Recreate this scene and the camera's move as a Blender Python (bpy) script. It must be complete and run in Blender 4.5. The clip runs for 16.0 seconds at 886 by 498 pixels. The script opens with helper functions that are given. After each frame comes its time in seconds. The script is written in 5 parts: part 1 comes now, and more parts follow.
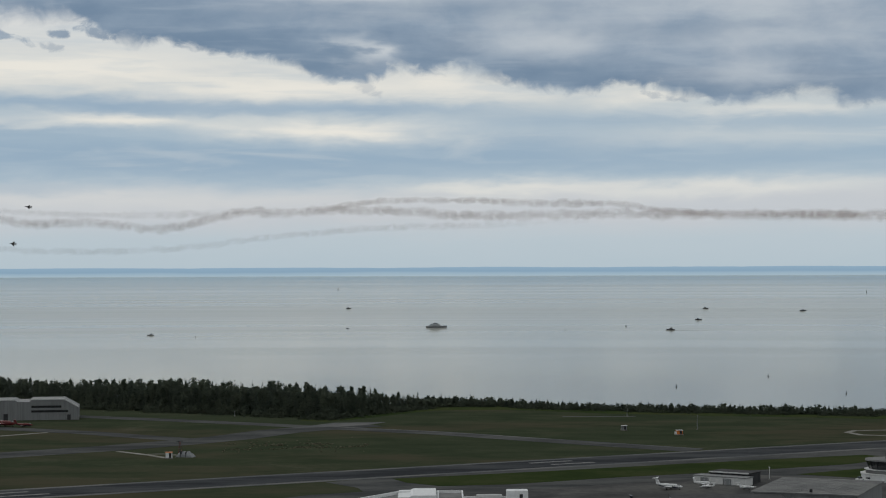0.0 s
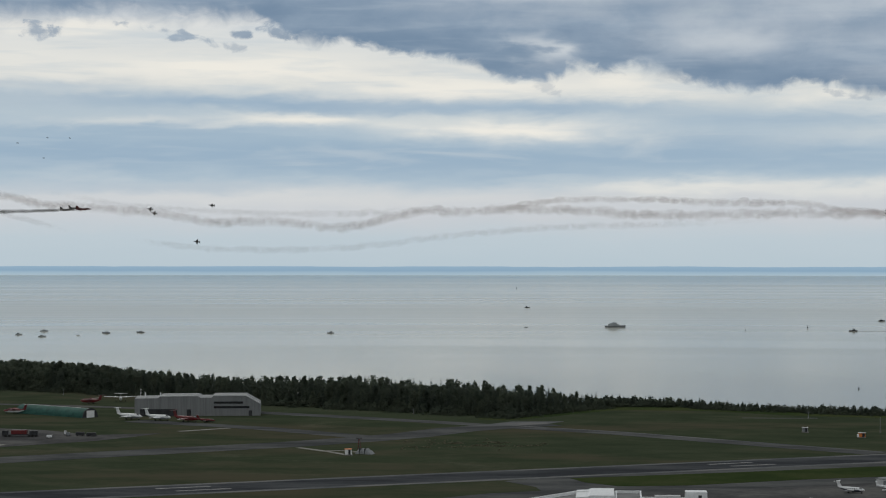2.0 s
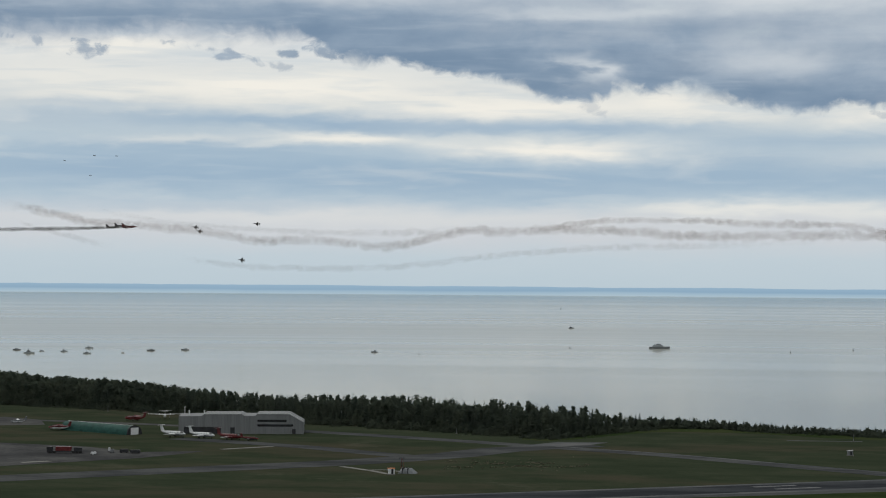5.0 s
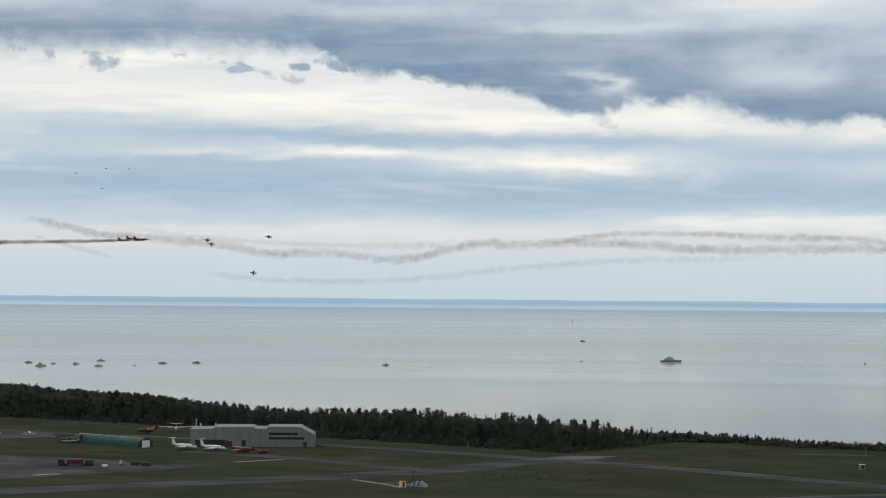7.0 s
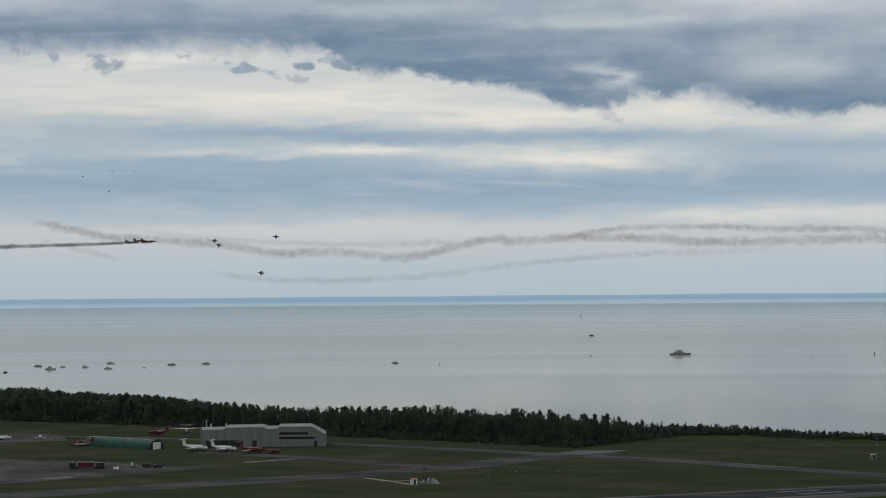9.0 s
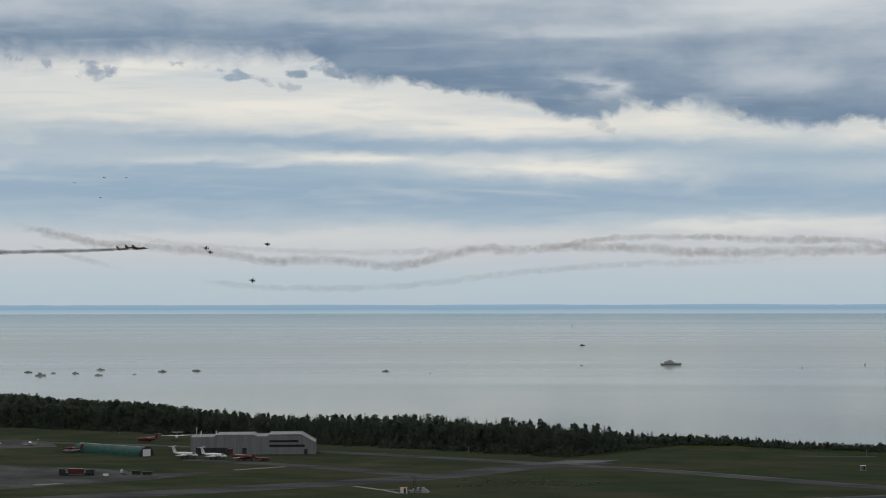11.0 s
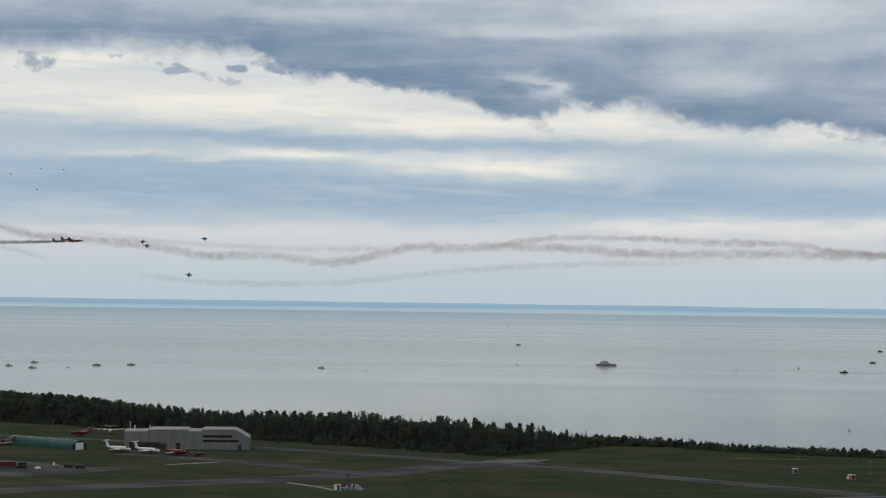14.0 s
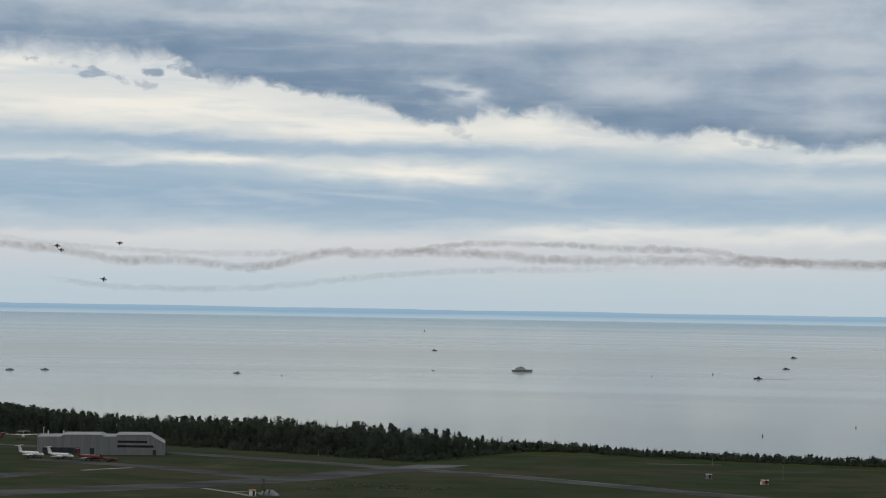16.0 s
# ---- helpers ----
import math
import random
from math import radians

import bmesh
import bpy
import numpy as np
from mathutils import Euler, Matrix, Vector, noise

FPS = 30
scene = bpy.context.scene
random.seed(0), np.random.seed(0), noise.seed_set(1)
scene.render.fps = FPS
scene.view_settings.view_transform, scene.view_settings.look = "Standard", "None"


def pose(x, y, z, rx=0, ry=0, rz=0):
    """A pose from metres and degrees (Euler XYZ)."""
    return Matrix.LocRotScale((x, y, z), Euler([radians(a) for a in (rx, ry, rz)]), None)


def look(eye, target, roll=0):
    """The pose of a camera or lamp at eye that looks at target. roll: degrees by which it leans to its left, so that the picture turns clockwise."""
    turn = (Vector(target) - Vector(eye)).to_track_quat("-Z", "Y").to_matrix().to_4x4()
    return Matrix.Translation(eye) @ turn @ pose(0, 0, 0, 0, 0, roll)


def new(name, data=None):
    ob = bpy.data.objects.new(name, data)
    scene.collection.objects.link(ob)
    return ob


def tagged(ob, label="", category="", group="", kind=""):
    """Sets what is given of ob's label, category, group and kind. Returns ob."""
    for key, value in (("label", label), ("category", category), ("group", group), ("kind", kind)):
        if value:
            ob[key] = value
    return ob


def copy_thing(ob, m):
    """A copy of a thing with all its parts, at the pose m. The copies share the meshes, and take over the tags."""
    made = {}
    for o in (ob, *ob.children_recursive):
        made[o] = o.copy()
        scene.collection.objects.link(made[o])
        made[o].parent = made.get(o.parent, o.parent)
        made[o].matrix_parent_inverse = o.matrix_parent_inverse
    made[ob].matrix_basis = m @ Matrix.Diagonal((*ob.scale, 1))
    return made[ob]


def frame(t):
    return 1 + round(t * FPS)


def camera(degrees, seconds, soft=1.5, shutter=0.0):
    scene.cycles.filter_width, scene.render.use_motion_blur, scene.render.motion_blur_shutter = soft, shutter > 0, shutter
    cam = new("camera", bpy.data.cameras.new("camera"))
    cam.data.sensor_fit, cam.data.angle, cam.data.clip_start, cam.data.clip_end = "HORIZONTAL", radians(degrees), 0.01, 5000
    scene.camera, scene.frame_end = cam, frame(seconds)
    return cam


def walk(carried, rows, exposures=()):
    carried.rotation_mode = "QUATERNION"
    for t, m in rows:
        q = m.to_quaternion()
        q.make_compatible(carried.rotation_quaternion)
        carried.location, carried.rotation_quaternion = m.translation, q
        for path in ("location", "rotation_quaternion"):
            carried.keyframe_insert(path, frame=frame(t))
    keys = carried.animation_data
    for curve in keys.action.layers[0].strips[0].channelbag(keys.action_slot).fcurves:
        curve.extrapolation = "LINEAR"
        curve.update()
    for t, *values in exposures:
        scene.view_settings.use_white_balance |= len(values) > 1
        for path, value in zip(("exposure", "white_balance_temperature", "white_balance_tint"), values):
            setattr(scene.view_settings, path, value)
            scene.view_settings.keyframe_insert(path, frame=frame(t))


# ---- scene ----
cam = camera(24.19, 16.0, soft=1.1)
EYE_Z = 70.0
# seconds, yaw to the right, pitch up, lean (degrees), sideways shift (metres)
PATH = [
    (0.0, 0.178, 0.467, -0.189, 0.000), (0.5, -0.586, 0.325, -0.1, 0.000), (1.0, -2.095, 0.273, -0.003, 0.000), (1.5, -3.68, 0.354, 0.044, 0.000),
    (2.0, -4.772, 0.445, 0.059, 0.000), (2.5, -5.483, 0.587, 0.143, 0.000), (3.0, -5.953, 0.847, 0.273, 0.000), (3.5, -6.335, 1.056, 0.387, 0.000),
    (4.0, -6.11, 1.02, 0.443, 0.005), (4.2, -5.918, 0.986, 0.369, 0.005), (6.5, -6.254, 1.122, 0.664, 0.009), (7.0, -6.326, 1.348, 0.518, 0.014),
    (7.5, -6.394, 1.55, 0.196, 0.019), (8.0, -6.632, 1.685, -0.158, 0.024), (8.5, -6.633, 1.469, -0.357, 0.024), (9.0, -6.528, 1.263, -0.464, 0.024),
    (11.3, -6.31, 1.513, -0.043, 0.024), (11.5, -6.39, 1.345, -0.044, 0.024), (12.0, -6.224, 1.018, -0.046, 0.024), (12.5, -5.806, 1.136, 0.27, 0.024),
    (13.0, -5.408, 1.417, 0.665, 0.024), (13.5, -4.999, 1.527, 0.81, 0.024), (14.0, -4.562, 1.456, 0.8, 0.024), (14.5, -4.228, 1.531, 0.761, 0.024),
    (15.0, -3.843, 1.657, 0.951, 0.024), (15.5, -3.261, 1.699, 1.118, 0.024), (16.0, -2.255, 1.642, 0.982, 0.024),
]
# seconds, stops: the automatic exposure of the clip
EXPOSURES = [(0, -0.1), (0.5, -0.08), (1, -0.05), (1.5, -0.03), (2, -0.02), (2.5, 0.0), (4.2, 0.04), (6.5, 0.02), (7, 0.19), (7.5, 0.42), (8, 0.04), (8.5, -0.28), (9, -0.17), (11.3, -0.1), (12, -0.06), (12.5, -0.03), (13.5, 0.0), (16, 0.0)]
walk(cam, [(t, pose(s, 0.0, EYE_Z, 90 + p, 0, -y) @ pose(0, 0, 0, 0, 0, r)) for t, y, p, r, s in PATH], EXPOSURES)

# ---- world and sun ----
CLOUD_EDGE = [(-22, 6.7), (-18.75, 6.62), (-16.4, 6.66), (-13.9, 6.86), (-11.8, 6.78), (-9.6, 6.7), (-9.0, 6.28), (-7.2, 6.15), (-5.9, 5.94),
              (-5.0, 5.78), (-3.9, 5.6), (-3.4, 5.32), (-2.7, 5.18), (-1.55, 5.2), (-1.4, 5.47), (-0.4, 5.46), (0.25, 5.4), (0.5, 5.53), (1.1, 5.37),
              (1.7, 5.12), (2.6, 4.99), (4.0, 4.82), (4.4, 4.84), (4.7, 5.0), (6.0, 4.97), (6.7, 4.73), (8.5, 4.5), (9.3, 4.64), (10.5, 4.72), (11.3, 4.45), (13, 4.38)]


class Nodes:
    """A small shorthand for shader graphs."""

    def __init__(self, tree):
        self.tree = tree

    def add(self, kind, **inputs):
        return self.tree.nodes.new(kind)

    def plug(self, value, socket):
        if isinstance(value, bpy.types.NodeSocket):
            self.tree.links.new(value, socket)
        elif value is not None:
            socket.default_value = value

    def math(self, op, a, b=None, c=None, clamp=False):
        n = self.add("ShaderNodeMath")
        n.operation, n.use_clamp = op, clamp
        for v, s in zip((a, b, c), n.inputs):
            self.plug(v, s)
        return n.outputs[0]

    def vec(self, x, y, z=0.0):
        n = self.add("ShaderNodeCombineXYZ")
        for v, s in zip((x, y, z), n.inputs):
            self.plug(v, s)
        return n.outputs[0]

    def noise(self, vector, scale=1.0, detail=5.0, rough=0.55, warp=0.0):
        n = self.add("ShaderNodeTexNoise")
        self.plug(vector, n.inputs["Vector"])
        n.inputs["Scale"].default_value, n.inputs["Detail"].default_value = scale, detail
        n.inputs["Roughness"].default_value, n.inputs["Distortion"].default_value = rough, warp
        return n.outputs[0]

    def span(self, v, lo, hi, a=0.0, b=1.0, smooth=True):
        n = self.add("ShaderNodeMapRange")
        n.interpolation_type = "SMOOTHSTEP" if smooth else "LINEAR"
        self.plug(v, n.inputs[0])
        for s, x in zip((1, 2, 3, 4), (lo, hi, a, b)):
            self.plug(x, n.inputs[s])
        return n.outputs[0]

    def mix(self, f, a, b):
        n = self.add("ShaderNodeMix")
        n.data_type = "RGBA"
        self.plug(f, n.inputs[0])
        for v, s in ((a, n.inputs[6]), (b, n.inputs[7])):
            self.plug((*v, 1.0) if isinstance(v, tuple) and len(v) == 3 else v, s)
        return n.outputs[2]

    def ramp(self, f, stops):
        n = self.add("ShaderNodeValToRGB")
        self.plug(f, n.inputs[0])
        e = n.color_ramp.elements
        while len(e) < len(stops):
            e.new(0.5)
        for el, (p, c) in zip(e, stops):
            el.position, el.color = p, (*c, 1.0)
        return n.outputs[0]


def srgb(r, g, b):
    return tuple((c / 255 / 12.92) if c < 11 else ((c / 255 + 0.055) / 1.055) ** 2.4 for c in (r, g, b))


SUN_ELEVATION, SUN_AZIMUTH = 38.0, -35.0
world = bpy.data.worlds.new("overcast_sky")
scene.world = world
world.use_nodes = True
W = Nodes(world.node_tree)
world.node_tree.nodes.clear()
way = W.add("ShaderNodeTexCoord").outputs["Generated"]
sep = W.add("ShaderNodeSeparateXYZ")
W.plug(way, sep.inputs[0])
az = W.math("MULTIPLY", W.math("ARCTAN2", sep.outputs[0], sep.outputs[1]), 57.29578)
el = W.math("MULTIPLY", W.math("ARCSINE", sep.outputs[2]), 57.29578)


def sky_noise(across, up, seed, detail=6.0, rough=0.55, warp=0.5):
    """Cloud noise drawn out along the horizon: cycles per degree across and up."""
    return W.noise(W.vec(W.math("MULTIPLY", az, across), W.math("MULTIPLY", el, up), seed), 1.0, detail, rough, warp)


# the drift of the layers: every patch below is pulled about by it
drift_up = W.math("ADD", W.math("MULTIPLY_ADD", sky_noise(0.12, 0.5, 3.1, 3.0), 0.55, -0.275), W.math("ADD", W.math("MULTIPLY_ADD", sky_noise(0.4, 1.6, 9.0, 4.0), 0.5, -0.25), W.math("MULTIPLY_ADD", sky_noise(1.4, 4.0, 15.0, 3.0), 0.16, -0.08)))
drift_side = W.math("ADD", W.math("MULTIPLY_ADD", sky_noise(0.25, 0.9, 27.0, 3.0), 4.5, -2.25), W.math("MULTIPLY_ADD", sky_noise(1.0, 2.6, 33.0, 4.0), 1.8, -0.9))
az_drift, el_drift = W.math("ADD", az, drift_side), W.math("ADD", el, drift_up)
lump = sky_noise(0.55, 1.0, 1.7, 7.0, 0.58, 0.3)
fluff = sky_noise(1.7, 2.4, 5.0, 6.0, 0.55, 0.4)
veil = sky_noise(0.2, 1.5, 51.0, 5.0, 0.5, 0.6)
thread = sky_noise(0.35, 3.4, 61.0, 3.0, 0.5, 0.4)


def patch(a0, e0, wa, we, k):
    """A soft-edged patch of that strength, torn by the drift."""
    da = W.math("MULTIPLY_ADD", az_drift, 1.0 / wa, -a0 / wa)
    de = W.math("MULTIPLY_ADD", el_drift, 1.0 / we, -e0 / we)
    q = W.math("MULTIPLY_ADD", da, da, W.math("MULTIPLY", de, de))
    return W.math("MULTIPLY", W.math("EXPONENT", W.math("MULTIPLY", q, -0.8)), k, clamp=True)


# thin layered cloud low over the lake
low = W.ramp(W.math("DIVIDE", el_drift, 9.0, clamp=True), [
    (0.00, srgb(185, 200, 209)), (0.08, srgb(190, 203, 211)), (0.15, srgb(201, 206, 211)), (0.21, srgb(201, 206, 211)), (0.27, srgb(178, 195, 207)), (0.34, srgb(163, 185, 202)),
    (0.41, srgb(176, 194, 206)), (0.47, srgb(190, 202, 209)), (0.55, srgb(210, 214, 213)), (0.66, srgb(213, 217, 217)), (0.78, srgb(222, 224, 225))])
LAYERS = [(-9.4, 4.42, 5.4, 0.22, 1.0), (-3.3, 4.34, 4.2, 0.17, 1.0), (-12.0, 3.7, 5.0, 0.2, 0.5), (-15.5, 4.9, 2.2, 0.12, 0.5), (-5.5, 5.35, 1.2, 0.12, 0.4), (-15.5, 3.15, 7.0, 0.55, 0.75), (-6.0, 2.9, 6.0, 0.42, 0.7), (2.1, 3.4, 4.2, 0.34, 0.6), (4.8, 2.95, 6.0, 0.34, 0.6), (3.6, 4.0, 3.6, 0.2, 0.55),
          (10.0, 3.9, 4.0, 0.3, 0.5), (-18.0, 4.6, 3.0, 0.3, 0.35), (-14.0, 4.6, 2.4, 0.12, 0.4), (-7.0, 4.75, 1.6, 0.12, 0.3), (-1.2, 5.0, 0.8, 0.16, 0.35), (-12.5, 2.1, 3.0, 0.14, 0.35),
          (-10.2, 5.35, 4.6, 0.4, -0.9), (-4.2, 4.88, 3.2, 0.32, -0.85), (-15.0, 6.4, 2.6, 0.26, -0.7), (0.5, 4.95, 2.4, 0.3, -0.75), (-8.3, 4.0, 2.4, 0.15, -0.85), (-2.8, 3.72, 2.8, 0.25, -0.95), (-17.0, 5.6, 2.6, 0.5, -0.4),
          (5.6, 4.7, 1.2, 0.2, -0.6), (8.0, 3.5, 4.0, 0.3, -0.3), (7.2, 2.15, 4.5, 0.2, -0.6), (1.7, 2.15, 2.0, 0.18, -0.55), (-9.0, 1.9, 7.0, 0.3, -0.25), (-13.5, 3.85, 2.0, 0.12, -0.4), (9.5, 4.3, 2.4, 0.18, -0.5)]
shade = low
for a0, e0, wa, we, k in LAYERS:
    shade = W.mix(patch(a0, e0, wa, we, abs(k)), shade, srgb(151, 175, 196) if k > 0 else srgb(242, 238, 228))
wide = W.span(el, 1.6, 3.0)
shade = W.mix(W.math("MULTIPLY", W.span(veil, 0.48, 0.7, 0.0, 0.3), wide), shade, srgb(170, 189, 204))
shade = W.mix(W.math("MULTIPLY", W.span(veil, 0.46, 0.3, 0.0, 0.22), wide), shade, srgb(230, 230, 225))
shade = W.mix(W.math("MULTIPLY", W.span(thread, 0.48, 0.7, 0.0, 0.28), wide), shade, srgb(184, 199, 210))
# heavy cloud above a ragged lower edge
curve = W.add("ShaderNodeFloatCurve")
W.plug(W.math("DIVIDE", W.math("ADD", az, 22.0), 35.0, clamp=True), curve.inputs["Value"])
pts = curve.mapping.curves[0].points
while len(pts) < len(CLOUD_EDGE):
    pts.new(0.5, 0.5)
for p, (a0, e0) in zip(pts, CLOUD_EDGE):
    p.location, p.handle_type = ((a0 + 22.0) / 35.0, e0 / 10.0), "AUTO_CLAMPED"
curve.mapping.update()
edge = W.math("MULTIPLY", curve.outputs[0], 10.0)
above = W.math("SUBTRACT", W.math("ADD", el, 0.06), edge)
ragged = W.math("ADD", above, W.math("ADD", W.math("MULTIPLY_ADD", fluff, 0.7, -0.35), W.math("MULTIPLY_ADD", lump, 0.35, -0.175)))
# the rim is crisp in places and drawn out to a veil in others
loose = W.math("ADD", W.span(az, -13.0, -9.3, 0.7, 0.0), W.span(sky_noise(0.35, 0.2, 71.0, 3.0), 0.45, 0.65, 0.0, 0.8))
cover = W.span(ragged, W.math("MULTIPLY_ADD", loose, -0.22, -0.12), W.math("MULTIPLY_ADD", loose, 0.34, 0.2))
# torn scraps of dark cloud below the rim
SCRAPS = [(-15.95, 6.38, 0.7, 0.24, 0.75), (-17.2, 6.55, 1.6, 0.14, 0.7), (-12.7, 6.44, 1.0, 0.11, 0.7), (-11.9, 6.24, 0.8, 0.12, 0.8), (-10.8, 6.0, 0.5, 0.12, 0.45), (-10.4, 6.36, 0.35, 0.11, 0.85), (-9.2, 6.42, 0.6, 0.18, 0.8), (-1.9, 4.9, 0.55, 0.16, 0.3), (6.4, 4.62, 0.7, 0.1, 0.4)]
for a0, e0, wa, we, k in SCRAPS:
    da = W.math("POWER", W.math("ABSOLUTE", W.math("DIVIDE", W.math("SUBTRACT", az, a0), wa)), 2.0)
    slope = W.math("MULTIPLY_ADD", W.math("SUBTRACT", az, a0), 0.16, W.math("SUBTRACT", el, e0))
    de = W.math("POWER", W.math("ABSOLUTE", W.math("DIVIDE", slope, we)), 2.0)
    torn = W.math("ADD", W.math("ADD", da, de), W.math("MULTIPLY_ADD", fluff, -11.0, 5.5))
    cover = W.math("MAXIMUM", cover, W.span(torn, -0.6, 1.5, k, 0.0))
heavy = W.ramp(W.math("ADD", W.math("MULTIPLY_ADD", lump, 0.9, -0.15), W.math("ADD", W.span(above, 0.1, 2.2, -0.12, 0.2), W.math("MULTIPLY_ADD", veil, 0.6, -0.3))), [
    (0.0, srgb(121, 142, 165)), (0.3, srgb(143, 161, 180)), (0.55, srgb(164, 177, 191)), (0.8, srgb(182, 194, 202)), (1.0, srgb(204, 212, 216))])
FOLDS = [(-5.6, 6.15, 3.0, 0.5, 0.75), (-3.2, 5.6, 1.3, 0.3, 0.7), (-16.0, 7.25, 5.0, 0.32, 0.55), (-8.5, 7.0, 4.0, 0.26, 0.4), (3.0, 5.3, 2.0, 0.3, 0.75), (0.6, 7.05, 3.0, 0.24, 0.3), (6.6, 4.95, 2.4, 0.24, 0.65), (10.3, 5.0, 1.8, 0.3, 0.55), (6.4, 6.4, 3.2, 0.22, 0.3), (0.2, 5.75, 0.9, 0.25, 0.5),
         (-2.0, 5.95, 0.55, 0.34, -0.75), (3.2, 8.15, 3.8, 0.55, -0.95), (-2.0, 7.5, 2.6, 0.13, -0.5), (-8.0, 7.9, 3.2, 0.18, -0.4), (-18.0, 8.0, 1.8, 0.4, -0.5), (-12.4, 8.2, 2.2, 0.22, -0.45), (3.2, 6.2, 1.9, 0.42, -0.55), (8.7, 5.3, 1.8, 0.3, -0.45), (9.8, 6.2, 2.0, 0.28, -0.4), (8.2, 7.1, 2.6, 0.3, -0.4), (-5.2, 8.4, 2.4, 0.2, -0.4)]
for a0, e0, wa, we, k in FOLDS:
    heavy = W.mix(patch(a0, e0, wa, we, abs(k)), heavy, srgb(114, 137, 161) if k > 0 else srgb(214, 219, 222))
heavy = W.mix(W.span(thread, 0.5, 0.75, 0.0, 0.22), heavy, srgb(182, 194, 205))
seen = W.mix(cover, shade, heavy)
# the rest of the dome: the same broken overcast, with thin clear gaps
sky = W.add("ShaderNodeTexSky")
sky.sky_type, sky.sun_disc = "NISHITA", False
sky.sun_elevation, sky.sun_rotation = radians(SUN_ELEVATION), radians(SUN_AZIMUTH)
clear = W.add("ShaderNodeVectorMath")
clear.operation = "SCALE"
W.plug(sky.outputs[0], clear.inputs[0])
clear.inputs["Scale"].default_value = 0.1
dome_noise = W.noise(way, 3.0, 6.0, 0.6, 0.3)
dome = W.ramp(dome_noise, [(0.25, srgb(150, 157, 164)), (0.5, srgb(186, 190, 190)), (0.75, srgb(218, 218, 212))])
dome = W.mix(W.span(dome_noise, 0.62, 0.8, 0.0, 0.5), dome, clear.outputs[0])
full = W.mix(W.span(el, 8.6, 12.0), seen, dome)
full = W.mix(W.span(W.math("ABSOLUTE", W.math("SUBTRACT", az, -4.5)), 20.0, 30.0), full, W.mix(W.span(el, 2.0, 9.0), low, dome))
full = W.mix(W.span(el, -1.0, -0.4), srgb(150, 158, 162), full)
bg = W.add("ShaderNodeBackground")
W.plug(full, bg.inputs[0])
bg.inputs[1].default_value = 1.0
W.plug(bg.outputs[0], W.add("ShaderNodeOutputWorld").inputs[0])

sun = new("sun", bpy.data.lights.new("sun", "SUN"))
sun.data.energy, sun.data.angle, sun.data.color = 0.5, radians(25), (1.0, 0.95, 0.88)
_a, _e = radians(SUN_AZIMUTH), radians(SUN_ELEVATION)
sun.matrix_world = look((3000 * math.sin(_a) * math.cos(_e), 3000 * math.cos(_a) * math.cos(_e), 3000 * math.sin(_e)), (0, 0, 0))


# ---- materials ----
def surface(name, stops, scale, rough=0.85, metal=0.0, fine=8.0, bump=0.0, stretch=(1, 1, 1), spec=0.4, turn=0.0, grain=0.35):
    """A rough material: colours along broad noise, broken up by a finer grain."""
    m = bpy.data.materials.new(name)
    m.use_nodes = True
    n = Nodes(m.node_tree)
    p = m.node_tree.nodes["Principled BSDF"]
    mp = n.add("ShaderNodeMapping")
    n.plug(n.add("ShaderNodeTexCoord").outputs["Object"], mp.inputs[0])
    mp.inputs["Scale"].default_value, mp.inputs["Rotation"].default_value = stretch, (0, 0, turn)
    broad = n.noise(mp.outputs[0], scale, 6.0, 0.6, 0.3)
    small = n.noise(mp.outputs[0], scale * fine, 4.0, 0.65)
    tone = n.math("ADD", broad, n.math("MULTIPLY_ADD", small, grain, -grain / 2), clamp=True)
    count = len(stops)
    n.plug(n.ramp(tone, [(0.38 + 0.24 * i / max(1, count - 1), c) for i, c in enumerate(stops)]), p.inputs["Base Color"])
    n.plug(n.span(small, 0.3, 0.7, max(0.02, rough - 0.08), min(1.0, rough + 0.08)), p.inputs["Roughness"])
    p.inputs["Metallic"].default_value = metal
    p.inputs["Specular IOR Level"].default_value = spec
    if bump:
        b = n.add("ShaderNodeBump")
        b.inputs["Strength"].default_value, b.inputs["Distance"].default_value = bump, 0.3 / scale / fine
        n.plug(small, b.inputs["Height"])
        n.plug(b.outputs[0], p.inputs["Normal"])
    return m


